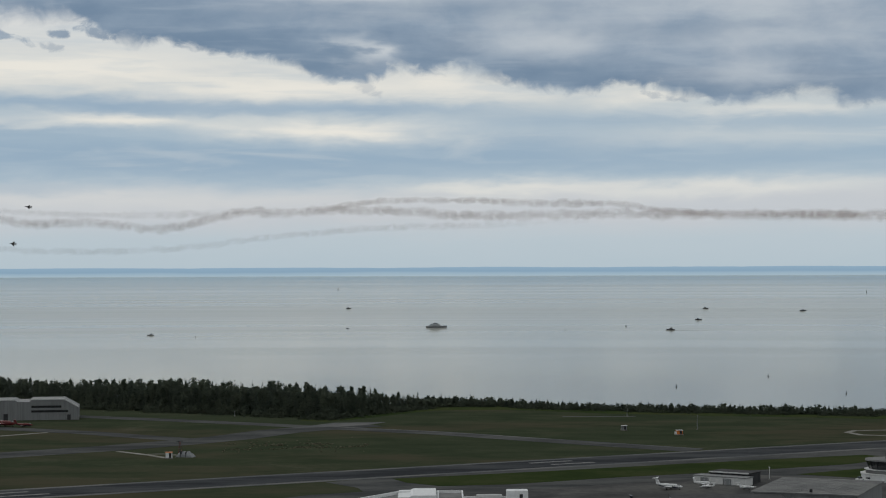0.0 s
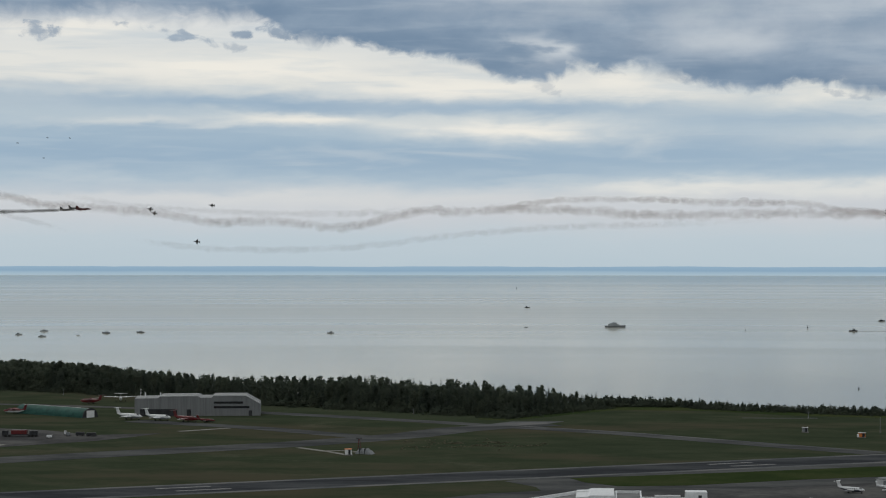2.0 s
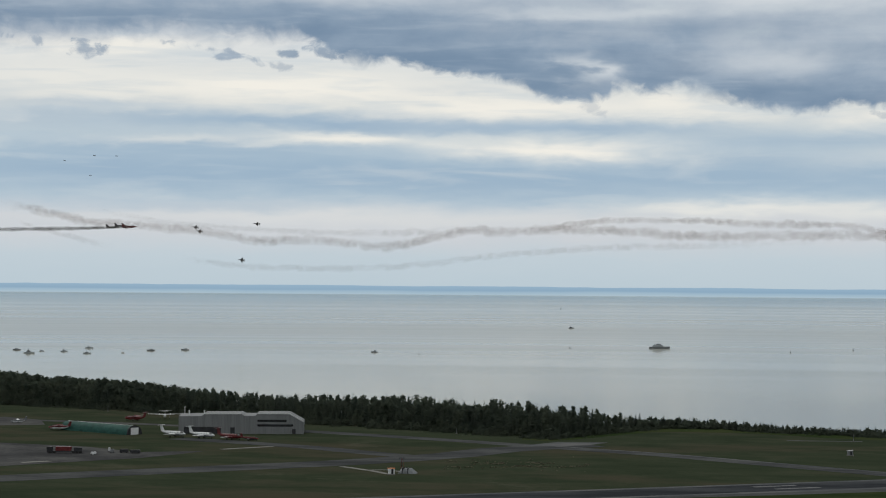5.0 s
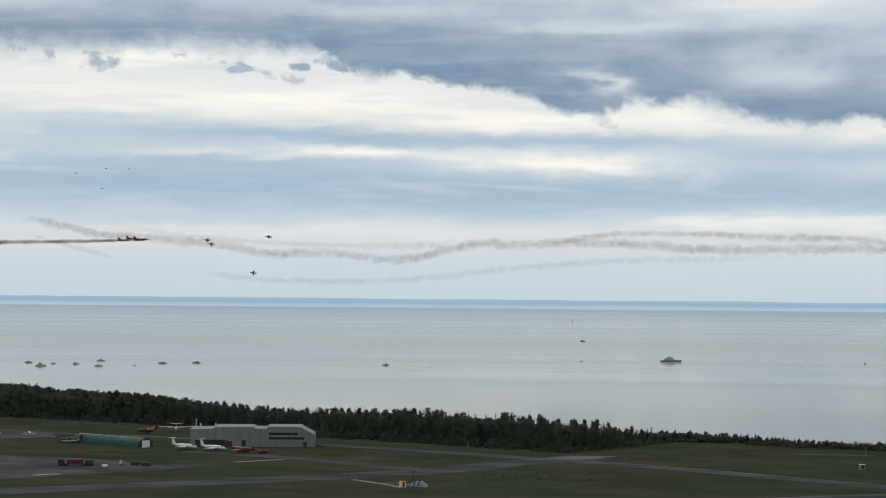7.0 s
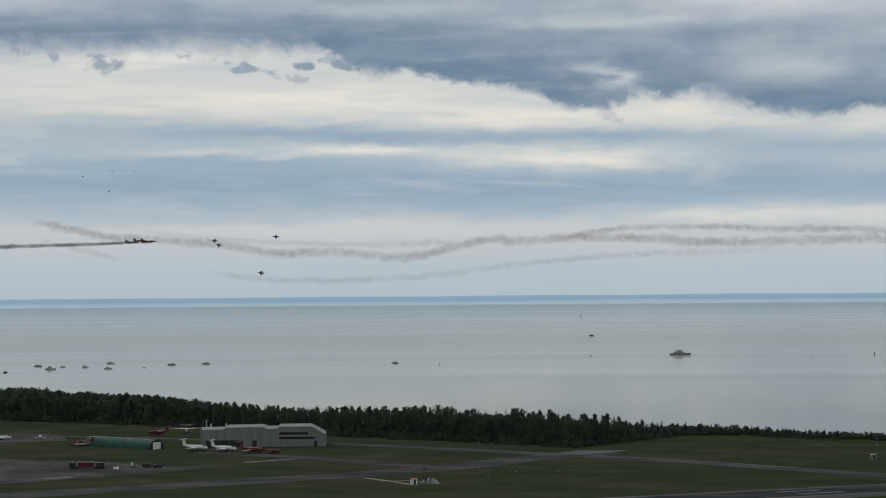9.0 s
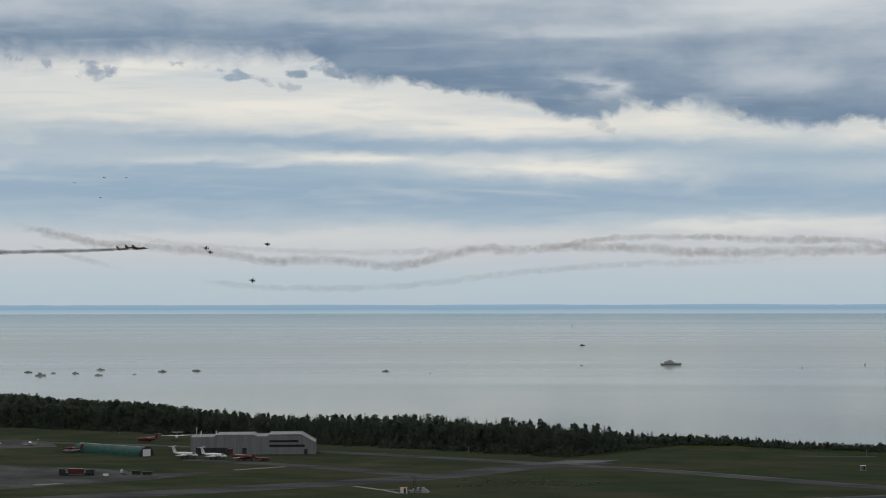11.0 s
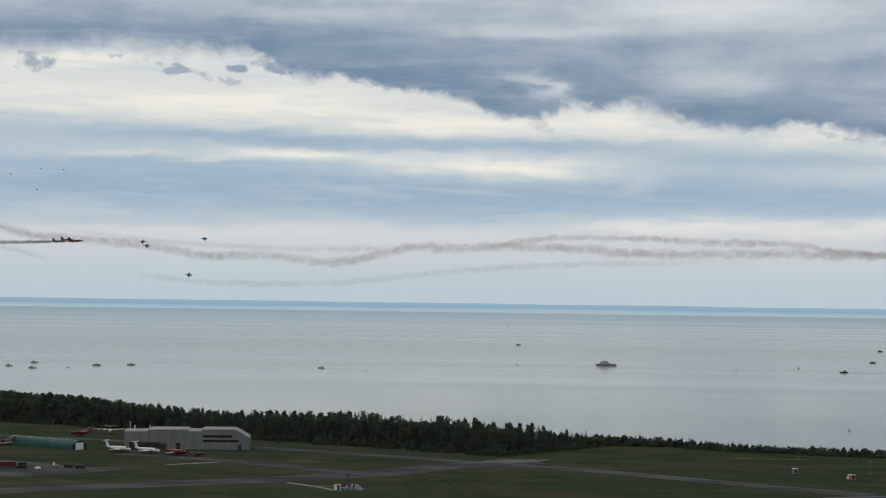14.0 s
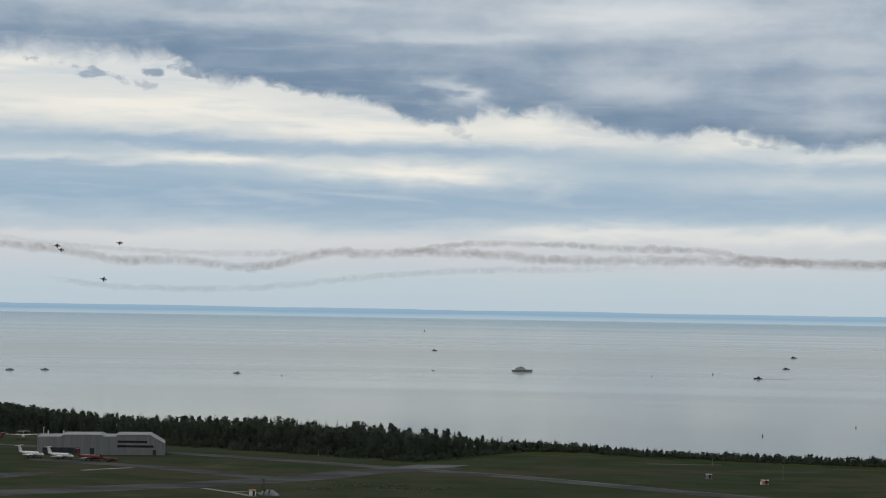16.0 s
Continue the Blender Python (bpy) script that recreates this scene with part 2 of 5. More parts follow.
def grass():
    """Dull mown grass: broad green and straw-brown stretches, worn flecks and a fine mottle."""
    m = bpy.data.materials.new("mown_grass")
    m.use_nodes = True
    n = Nodes(m.node_tree)
    p = m.node_tree.nodes["Principled BSDF"]
    mp = n.add("ShaderNodeMapping")
    n.plug(n.add("ShaderNodeTexCoord").outputs["Object"], mp.inputs[0])
    mp.inputs["Rotation"].default_value, mp.inputs["Scale"].default_value = (0, 0, -0.5), (0.7, 1.1, 1)
    v = mp.outputs[0]
    broad, clump, blade_mix, worn = n.noise(v, 0.007, 3.0, 0.5, 0.6), n.noise(v, 0.045, 5.0, 0.6, 0.5), n.noise(v, 0.5, 5.0, 0.7), n.noise(v, 0.018, 4.0, 0.55, 0.8)
    colour = n.ramp(n.math("ADD", clump, n.math("MULTIPLY_ADD", blade_mix, 0.5, -0.25)), [(0.34, (0.036, 0.047, 0.029)), (0.5, (0.044, 0.055, 0.034)), (0.66, (0.056, 0.065, 0.042))])
    colour = n.mix(n.span(n.math("ADD", broad, n.math("MULTIPLY_ADD", clump, 0.35, -0.175)), 0.47, 0.66, 0.0, 0.75), colour, (0.073, 0.065, 0.046))
    colour = n.mix(n.span(n.math("ADD", worn, n.math("MULTIPLY_ADD", blade_mix, 0.25, -0.125)), 0.62, 0.76, 0.0, 0.6), colour, (0.100, 0.098, 0.072))
    n.plug(colour, p.inputs["Base Color"])
    p.inputs["Roughness"].default_value, p.inputs["Specular IOR Level"].default_value = 0.95, 0.0
    return m


M_GRASS = grass()
M_LUSH = surface("lush_grass", [(0.028, 0.042, 0.017), (0.036, 0.050, 0.020), (0.047, 0.057, 0.026)], 0.03, 0.95, fine=10, spec=0.0)
M_ROUGH = surface("rough_meadow", [(0.0300, 0.0460, 0.0180), (0.0400, 0.0560, 0.0220), (0.0520, 0.0620, 0.0280)], 0.02, 0.95, fine=14, spec=0.0)
M_ASPHALT = surface("worn_asphalt", [(0.0560, 0.0590, 0.0610), (0.0780, 0.0810, 0.0830), (0.1040, 0.1070, 0.1070)], 0.025, 0.9, fine=12, spec=0.0, stretch=(1, 2.5, 1), turn=0.5)
M_RUNWAY = surface("runway_asphalt", [(0.0380, 0.0410, 0.0460), (0.0540, 0.0580, 0.0640), (0.0740, 0.0780, 0.0830)], 0.02, 0.9, fine=12, spec=0.0, stretch=(1, 4, 1), turn=-0.5)
M_SHOULDER = surface("pale_shoulder", [(0.0880, 0.0923, 0.1012), (0.1231, 0.1276, 0.1319), (0.1582, 0.1582, 0.1582)], 0.03, 0.9, fine=12, spec=0.0)
M_CONCRETE = surface("apron_concrete", [(0.0620, 0.0620, 0.0640), (0.0860, 0.0860, 0.0870), (0.1180, 0.1170, 0.1140)], 0.03, 0.9, fine=12, spec=0.0)
M_PALE = surface("pale_concrete", [(0.1511, 0.1452, 0.1279), (0.1976, 0.1919, 0.1744), (0.2441, 0.2382, 0.2209)], 0.1, 0.9, fine=10, spec=0.2)
M_LINE = surface("worn_white_paint", [(0.085, 0.088, 0.092), (0.125, 0.128, 0.132), (0.17, 0.17, 0.17)], 0.3, 0.8, fine=6)
M_LEAF = surface("dark_spruce_needles", [(0.083, 0.104, 0.085), (0.096, 0.117, 0.093), (0.108, 0.128, 0.099)], 0.06, 0.9, fine=8, spec=0.0)
M_LEAF2 = surface("poplar_leaves", [(0.088, 0.109, 0.085), (0.101, 0.121, 0.091), (0.112, 0.132, 0.097)], 0.06, 0.9, fine=8, spec=0.0)
M_STRAW = surface("dry_straw_weeds", [(0.19, 0.18, 0.13), (0.25, 0.235, 0.17)], 0.4, 0.95, spec=0.0)
M_BARK = surface("grey_bark", [(0.05, 0.045, 0.04), (0.10, 0.09, 0.08)], 1.0, 0.95)
M_CLAD = surface("grey_steel_cladding", [(0.1500, 0.1570, 0.1630), (0.1820, 0.1890, 0.1950), (0.2000, 0.2070, 0.2120)], 0.15, 0.6, fine=8, stretch=(6, 6, 0.3), grain=0.25)
M_TRIM = surface("white_metal_flashing", [(0.5600, 0.5680, 0.5760), (0.6400, 0.6400, 0.6400)], 0.8, 0.5)
M_ROOF = surface("weathered_grey_roof", [(0.1240, 0.1271, 0.1302), (0.1612, 0.1643, 0.1674), (0.1922, 0.1953, 0.1922)], 0.12, 0.8, fine=8)
M_DARK = surface("dark_painted_steel", [(0.012, 0.013, 0.016), (0.03, 0.031, 0.035)], 0.5, 0.6)
M_DARKROOF = surface("black_roofing_felt", [(0.022, 0.022, 0.026), (0.042, 0.042, 0.046)], 0.3, 0.95)
M_WHITE = surface("white_gloss_paint", [(0.66, 0.67, 0.68), (0.78, 0.79, 0.80)], 0.9, 0.35)
M_RED = surface("red_gloss_paint", [(0.0850, 0.0070, 0.0090), (0.1400, 0.0120, 0.0130)], 0.9, 0.35)
M_NAVY = surface("dark_blue_paint", [(0.02, 0.025, 0.04), (0.035, 0.04, 0.06)], 0.9, 0.35)
M_GREEN = surface("green_fabric_cover", [(0.012, 0.062, 0.052), (0.017, 0.080, 0.066), (0.026, 0.098, 0.080)], 0.25, 0.8, fine=8, stretch=(1, 1, 2))
M_ORANGE = surface("orange_safety_paint", [(0.55, 0.15, 0.03), (0.68, 0.22, 0.05)], 0.9, 0.5)
M_GREY = surface("mid_grey_paint", [(0.16, 0.17, 0.18), (0.22, 0.23, 0.24)], 0.7, 0.6)
M_NAVAL = surface("naval_grey_paint", [(0.2835, 0.3119, 0.3307), (0.3969, 0.4253, 0.4441)], 0.4, 0.5)
M_GLASS = surface("dark_window_glass", [(0.010, 0.012, 0.015), (0.02, 0.022, 0.026)], 0.6, 0.08, spec=0.8)
M_RUBBER = surface("black_rubber", [(0.012, 0.012, 0.012), (0.03, 0.03, 0.03)], 2.0, 0.9)
M_JET = surface("dark_jet_paint", [(0.03, 0.03, 0.035), (0.07, 0.06, 0.06)], 0.6, 0.5)
M_JETRED = surface("dark_red_jet_paint", [(0.05, 0.022, 0.022), (0.13, 0.03, 0.028)], 0.4, 0.5)
M_FOAM = surface("pale_foam", [(0.30, 0.32, 0.32), (0.42, 0.44, 0.44)], 0.2, 0.6)
M_FRAME = surface("dark_brown_window_frame", [(0.006, 0.005, 0.005), (0.014, 0.011, 0.010)], 12.0, 0.7)
M_PLASTER = surface("pale_plaster", [(0.42, 0.41, 0.39), (0.52, 0.51, 0.49)], 1.0, 0.9)


for leaf in (M_LEAF, M_LEAF2, M_STRAW):
    n = Nodes(leaf.node_tree)
    front_light = leaf.node_tree.nodes["Principled BSDF"]
    through_light = n.add("ShaderNodeBsdfTranslucent")
    n.plug(front_light.inputs["Base Color"].links[0].from_socket, through_light.inputs[0])
    both = n.add("ShaderNodeMixShader")
    both.inputs[0].default_value = 0.55
    n.plug(front_light.outputs[0], both.inputs[1])
    n.plug(through_light.outputs[0], both.inputs[2])
    n.plug(both.outputs[0], leaf.node_tree.nodes["Material Output"].inputs[0])


def water():
    """Sheltered water under cloud: dark body, wind ripples of several sizes and long slicks."""
    m = bpy.data.materials.new("grey_lake_water")
    m.use_nodes = True
    n = Nodes(m.node_tree)
    p = m.node_tree.nodes["Principled BSDF"]
    co = n.add("ShaderNodeTexCoord").outputs["Object"]
    mp = n.add("ShaderNodeMapping")
    n.plug(co, mp.inputs[0])
    mp.inputs["Scale"].default_value = (0.0007, 0.0016, 1)
    slick = n.noise(mp.outputs[0], 1.0, 1.5, 0.4, 0.4)
    n.plug(n.ramp(slick, [(0.3, (0.235, 0.25, 0.19)), (0.7, (0.28, 0.29, 0.22))]), p.inputs["Base Color"])
    s = n.add("ShaderNodeSeparateXYZ")
    n.plug(co, s.inputs[0])
    drift = n.add("ShaderNodeMapping")
    n.plug(co, drift.inputs[0])
    drift.inputs["Scale"].default_value = (0.0006, 0.0008, 1)
    out = n.math("ADD", s.outputs[1], n.math("MULTIPLY_ADD", n.noise(drift.outputs[0], 1.0, 1.0, 0.4, 0.2), 900.0, -450.0))
    # far band where the darker sky reflection is painted through the mix below
    dull_band = n.span(n.math("ABSOLUTE", n.math("SUBTRACT", out, 2600.0)), 0.0, 800.0, 1.0, 0.0)
    n.plug(n.span(slick, 0.3, 0.7, 0.125, 0.1), p.inputs["Roughness"])
    p.inputs["Specular Tint"].default_value = (1.0, 0.985, 0.925, 1.0)
    p.inputs["IOR"].default_value = 1.33
    # seen this low, the near sides of the wavelets show most: the mean facet leans towards the shore
    n.plug(n.vec(0.0, -0.016, 1.0), p.inputs["Normal"])
    # pale diffuse paints in the sky light that steep wavelets throw back
    painted_sky_sheen = n.add("ShaderNodeBsdfDiffuse")
    painted_sky_sheen.inputs[0].default_value = (0.53, 0.54, 0.53, 1.0)
    both = n.add("ShaderNodeMixShader")
    n.plug(n.math("ADD", n.span(slick, 0.35, 0.65, 0.11, 0.07), n.math("MULTIPLY", dull_band, 0.28)), both.inputs[0])
    n.plug(p.outputs[0], both.inputs[1])
    n.plug(painted_sky_sheen.outputs[0], both.inputs[2])
    n.plug(both.outputs[0], m.node_tree.nodes["Material Output"].inputs[0])
    return m


M_WATER = water()


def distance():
    """Hills far beyond the water, their blue haze painted in as a glow."""
    m = bpy.data.materials.new("painted_haze_shore")
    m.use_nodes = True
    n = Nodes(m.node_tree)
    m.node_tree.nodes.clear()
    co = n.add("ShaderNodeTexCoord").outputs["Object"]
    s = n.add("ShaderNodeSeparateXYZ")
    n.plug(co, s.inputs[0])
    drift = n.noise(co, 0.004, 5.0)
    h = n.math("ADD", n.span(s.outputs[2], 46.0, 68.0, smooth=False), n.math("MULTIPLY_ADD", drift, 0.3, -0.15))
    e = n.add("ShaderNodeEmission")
    # haze colours, paler at the foot, given off by the surface itself
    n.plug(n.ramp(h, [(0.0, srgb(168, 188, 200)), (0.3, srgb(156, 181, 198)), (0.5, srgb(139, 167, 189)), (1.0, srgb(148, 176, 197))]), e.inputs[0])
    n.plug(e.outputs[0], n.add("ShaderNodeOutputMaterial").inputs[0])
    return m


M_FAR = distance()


def smoke(name, colour, thick):
    """Thin lit smoke: dense along its core, torn by noise towards its rim."""
    m = bpy.data.materials.new(name)
    m.use_nodes = True
    n = Nodes(m.node_tree)
    p = m.node_tree.nodes["Principled BSDF"]
    p.inputs["Base Color"].default_value = (*colour, 1)
    p.inputs["Roughness"].default_value = 1.0
    p.inputs["Specular IOR Level"].default_value = 0.0
    co = n.add("ShaderNodeTexCoord").outputs["Object"]
    a = n.add("ShaderNodeAttribute")
    a.attribute_name = "smoke_depth"
    puff = n.noise(co, 0.11, 5.0, 0.6, 0.4)
    wisp = n.noise(co, 0.018, 3.0, 0.5)
    d = n.math("MULTIPLY", a.outputs["Fac"], n.span(n.math("ADD", puff, n.math("MULTIPLY_ADD", a.outputs["Fac"], 0.22, -0.1)), 0.28, 0.72))
    d = n.math("MULTIPLY", d, n.span(wisp, 0.3, 0.65, 0.55, 1.0))
    n.plug(n.math("MULTIPLY", d, thick, clamp=True), p.inputs["Alpha"])
    return m


M_SMOKE = smoke("brown_grey_smoke", (0.52, 0.42, 0.385), 0.32)
M_SMOKE_THIN = smoke("thin_grey_smoke", (0.42, 0.39, 0.38), 0.13)
M_SMOKE_FRESH = smoke("fresh_grey_smoke", (0.24, 0.23, 0.225), 0.55)


# ---- shape helpers ----
def part(name, bm, material, parent=None, label=""):
    """Link a bmesh as one mesh object, under a thing or a part if given."""
    me = bpy.data.meshes.new(name)
    bm.to_mesh(me)
    bm.free()
    me.materials.append(material)
    ob = new(name, me)
    if parent:
        ob.parent = parent
    if label:
        ob["label"] = label
    return ob


def thing(name, m, label, category, group="", kind=""):
    ob = new(name)
    ob.matrix_world = m
    ob.empty_display_size = 0.3
    return tagged(ob, label, category, group, kind)


def bm_box(bm, c, s, turn=0.0, bevel=0.0):
    made = bmesh.ops.create_cube(bm, size=1.0)["verts"]
    bmesh.ops.scale(bm, vec=s, verts=made)
    if bevel:
        edges = list({e for v in made for e in v.link_edges})
        made = list({v for f in bmesh.ops.bevel(bm, geom=edges, offset=bevel, segments=2, affect="EDGES")["faces"] for v in f.verts} | {v for v in made if v.is_valid})
    if turn:
        bmesh.ops.rotate(bm, cent=(0, 0, 0), matrix=Matrix.Rotation(turn, 3, "Z"), verts=made)
    bmesh.ops.translate(bm, vec=c, verts=made)
    return bm


def box(c, s, turn=0.0, bevel=0.0):
    return bm_box(bmesh.new(), c, s, turn, bevel)


def rings(bm, loops, close=True):
    """Skin rings of points into a closed body."""
    rows = [[bm.verts.new(p) for p in loop] for loop in loops]
    n = len(rows[0])
    for a, b in zip(rows, rows[1:]):
        for i in range(n):
            bm.faces.new((a[i], a[(i + 1) % n], b[(i + 1) % n], b[i]))
    if close:
        bm.faces.new(list(reversed(rows[0])))
        bm.faces.new(rows[-1])
    bmesh.ops.recalc_face_normals(bm, faces=bm.faces)
    return bm


def lathe_x(stations, seg=12, oval=1.0):
    """A body along x from stations (x, radius, centre height)."""
    return rings(bmesh.new(), [[(x, r * math.cos(2 * math.pi * i / seg), zc + oval * r * math.sin(2 * math.pi * i / seg)) for i in range(seg)] for x, r, zc in stations])


def rod(x, y, z0, z1, r0, r1=None, seg=8):
    r1 = r0 if r1 is None else r1
    return rings(bmesh.new(), [[(x + r * math.cos(2 * math.pi * i / seg), y + r * math.sin(2 * math.pi * i / seg), z) for i in range(seg)] for z, r in ((z0, r0), (z1, r1))])


def blade(root, tip, thick):
    """A tapered wing or fin: root and tip are (leading, trailing) points; thick along the axis where they lie flat."""
    bm = bmesh.new()
    up = Vector(thick)
    loops = []
    for (a, b), k in ((root, 1.0), (tip, 0.45)):
        a, b = Vector(a), Vector(b)
        m = a.lerp(b, 0.4)
        loops.append([a, m + up * k, b, m - up * k])
    return rings(bm, loops)


def prism(outline, z0, z1):
    """A flat-bottomed body with that outline."""
    return rings(bmesh.new(), [[(x, y, z) for x, y in outline] for z in (z0, z1)])


def sheet(name, outline, z, material, label, category):
    """A thin paved or grassed area with its own edge."""
    bm = bmesh.new()
    top = [bm.verts.new((x, y, z)) for x, y in outline]
    f = bm.faces.new(top)
    bmesh.ops.triangulate(bm, faces=[f])
    rim = [bm.verts.new((x, y, -0.2)) for x, y in outline]
    for i in range(len(top)):
        j = (i + 1) % len(top)
        bm.faces.new((top[i], rim[i], rim[j], top[j]))
    bmesh.ops.recalc_face_normals(bm, faces=bm.faces)
    return tagged(part(name, bm, material), label, category, kind="structure")


def strip(name, line, width, z, material, label, category="pavement", kind="structure"):
    """A paved strip of even width along a line."""
    line = [Vector(p) for p in line]
    left, right = [], []
    for i, p in enumerate(line):
        d = (line[min(i + 1, len(line) - 1)] - line[max(i - 1, 0)]).normalized()
        o = Vector((-d.y, d.x)) * width / 2
        left.append(p + o)
        right.append(p - o)
    bm = bmesh.new()
    rows = [[bm.verts.new((*q, h)) for q, h in ((a, -0.2), (a, z), (b, z), (b, -0.2))] for a, b in zip(left, right)]
    for a, b in zip(rows, rows[1:]):
        for i in range(3):
            bm.faces.new((a[i], a[i + 1], b[i + 1], b[i]))
    bmesh.ops.recalc_face_normals(bm, faces=bm.faces)
    ob = part(name, bm, material)
    return tagged(ob, label, category, kind=kind) if label else ob


# ---- land and water ----
SHORE_X = [-1500, -700, -427, -373, -323, -248, -193, -132, -86, -42, 0, 35, 62, 113, 164, 205, 300, 1500]
SHORE_Y = [2300, 1640, 1385, 1330, 1275, 1180, 1125, 1098, 1062, 1045, 1060, 1050, 1032, 1008, 994, 978, 945, 520]
FRONT_X = [-1500, -700, -369, -326, -277, -224, -168, -125, -96, -60, -48, -35, -20, 3, 35, 62, 113, 164, 205, 300, 1500]
FRONT_Y = [2100, 1400, 1139, 1126, 1095, 1067, 1016, 992, 975, 952, 944, 965, 992, 1024, 1020, 1004, 981, 967, 952, 915, 430]


def shore(x):
    return float(np.interp(x, SHORE_X, SHORE_Y)) + 4 * math.sin(x * 0.07) + 3 * math.sin(x * 0.19 + 1)


def front(x):
    return float(np.interp(x, FRONT_X, FRONT_Y))


def build_ground():
    bm = bmesh.new()
    cols = []
    for i in range(121):
        x = -1500 + i * 25
        s = shore(x)
        ys = [-300, 0, 300, 500] + [500 + (s - 500) * k / 14 for k in range(1, 15)] + [s + 6, s + 14]
        zs = [0.0] * (len(ys) - 2) + [-0.5, -1.6]
        cols.append([bm.verts.new((x, y, z)) for y, z in zip(ys, zs)])
    for a, b in zip(cols, cols[1:]):
        for k in range(len(a) - 1):
            bm.faces.new((a[k], b[k], b[k + 1], a[k + 1]))
    tagged(part("ground", bm, M_GRASS), "flat airfield ground of dull green and brown mown grass", "ground", kind="structure")


def sea_height(d):
    k = min(max(0.0, d - 1300.0), 1000.0)
    return -0.6 + 0.01503 * (k * k / 2000.0 + max(0.0, d - 2300.0))


def build_sea():
    bm = bmesh.new()
    ds = [500 + 100 * i for i in range(8)] + [1300 + 12.5 * i for i in range(81)] + [4900]
    cols = [[bm.verts.new((d * math.sin(radians(a)), d * math.cos(radians(a)), sea_height(d))) for d in ds] for a in range(-62, 63)]
    for a, b in zip(cols, cols[1:]):
        for k in range(len(ds) - 1):
            bm.faces.new((a[k], b[k], b[k + 1], a[k + 1]))
    for f in bm.faces:
        f.smooth = True
    tagged(part("water", bm, M_WATER), "calm grey lake under an overcast sky", "water", kind="structure")


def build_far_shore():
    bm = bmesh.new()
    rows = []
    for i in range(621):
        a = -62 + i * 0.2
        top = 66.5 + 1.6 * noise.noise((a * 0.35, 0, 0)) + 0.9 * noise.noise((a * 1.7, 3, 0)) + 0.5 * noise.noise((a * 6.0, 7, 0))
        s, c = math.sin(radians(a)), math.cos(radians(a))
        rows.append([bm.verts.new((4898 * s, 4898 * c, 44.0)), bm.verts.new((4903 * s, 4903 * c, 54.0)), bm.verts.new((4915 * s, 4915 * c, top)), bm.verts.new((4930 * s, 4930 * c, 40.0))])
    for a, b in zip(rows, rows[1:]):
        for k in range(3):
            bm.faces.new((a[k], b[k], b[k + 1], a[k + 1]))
    # glowing strip; its haze is in the colour
    tagged(part("backdrop", bm, M_FAR), "low hills along the far shore, blue haze painted in as a glow", "hills", kind="structure")


build_ground()
build_sea()
build_far_shore()

# ---- pavements ----
RUN = Vector((298.4, 162.8)).normalized()
RUN_SIDE = Vector((-RUN.y, RUN.x))
RUN_MID = Vector((43.3, 732.7))


def on_runway(along, across):
    return RUN_MID + RUN * along + RUN_SIDE * across


strip("runway_shoulder", [on_runway(-560, 0), on_runway(620, 0)], 29, 0.05, M_SHOULDER, "pale worn asphalt shoulder along the runway", "runway")
runway = strip("runway", [on_runway(-560, 0), on_runway(620, 0)], 21, 0.09, M_RUNWAY, "long dark asphalt runway with worn white marks", "runway")
for along in (-199, 1):
    for side in (-1, 1):
        a = on_runway(along - 9 + side * -2, side * 4.4)
        b = on_runway(along + 9 + side * -2, side * 4.4)
        strip("aiming_mark", [a, b], 2.4, 0.12, M_LINE, "").parent = runway
strip("cross_taxiway", [(-420, 560), (-300, 660), (-163, 770), (-125, 800), (-100, 826), (-84, 846), (-67, 878), (-50, 896), (-30, 912)], 22, 0.06, M_ASPHALT, "wide grey asphalt taxiway across the grass", "taxiway")
strip("back_taxiway", [(-190, 984), (-166, 968), (-122, 944), (-75, 915), (-52, 899), (2, 863), (51, 819), (97, 780)], 12, 0.075, M_ASPHALT, "narrow grey taxiway from the hangar to the runway", "taxiway")
strip("hangar_branch", [(-215, 912), (-171, 888), (-149, 875), (-124, 854), (-104, 838)], 13, 0.085, M_ASPHALT, "grey asphalt branch in front of the hangar", "taxiway")
strip("taxiway_edge", [(-48, 903), (4, 870), (55, 825.5), (101, 786)], 2.2, 0.09, M_SHOULDER, "pale worn edge of the narrow taxiway", "taxiway")
sheet("pad", [(-62, 897), (-46, 924), (-23, 927), (-30, 912), (-44, 901)], 0.1, M_SHOULDER, "pale concrete pad at the end of the taxiway", "pad")
sheet("apron_west", [(-460, 915), (-283, 872), (-241, 858), (-214, 835), (-188, 846), (-196, 826), (-206, 807), (-231, 781), (-247, 763), (-420, 640)], 0.06, M_CONCRETE, "grey asphalt apron with pale worn patches", "apron")
sheet("apron_far", [(-460, 1000), (-347, 1030), (-336, 1038), (-311, 1020), (-299, 987), (-328, 972), (-460, 930)], 0.06, M_CONCRETE, "small pale parking apron beside the woods", "apron")
strip("back_road", [(-330, 1020), (-285, 1010), (-250, 1000), (-215, 985)], 9, 0.07, M_CONCRETE, "pale paved strip behind the green shelter", "road")
strip("path_concrete", [(-183, 856), (-165, 875.5)], 3.0, 0.1, M_PALE, "narrow pale concrete strip in the grass", "path")
strip("path_west", [(-245, 778), (-236, 786)], 4.0, 0.1, M_PALE, "short pale concrete patch on the apron", "path")
strip("path_hut", [(-121, 785), (-114, 777), (-107, 769), (-99, 757)], 2.4, 0.08, M_PALE, "thin curved gravel path to the equipment hut", "path")
strip("path_hut_loop", [(-109, 772), (-102, 774), (-96, 768), (-92, 764)], 1.8, 0.09, M_PALE, "thin gravel loop round the equipment hut", "path")
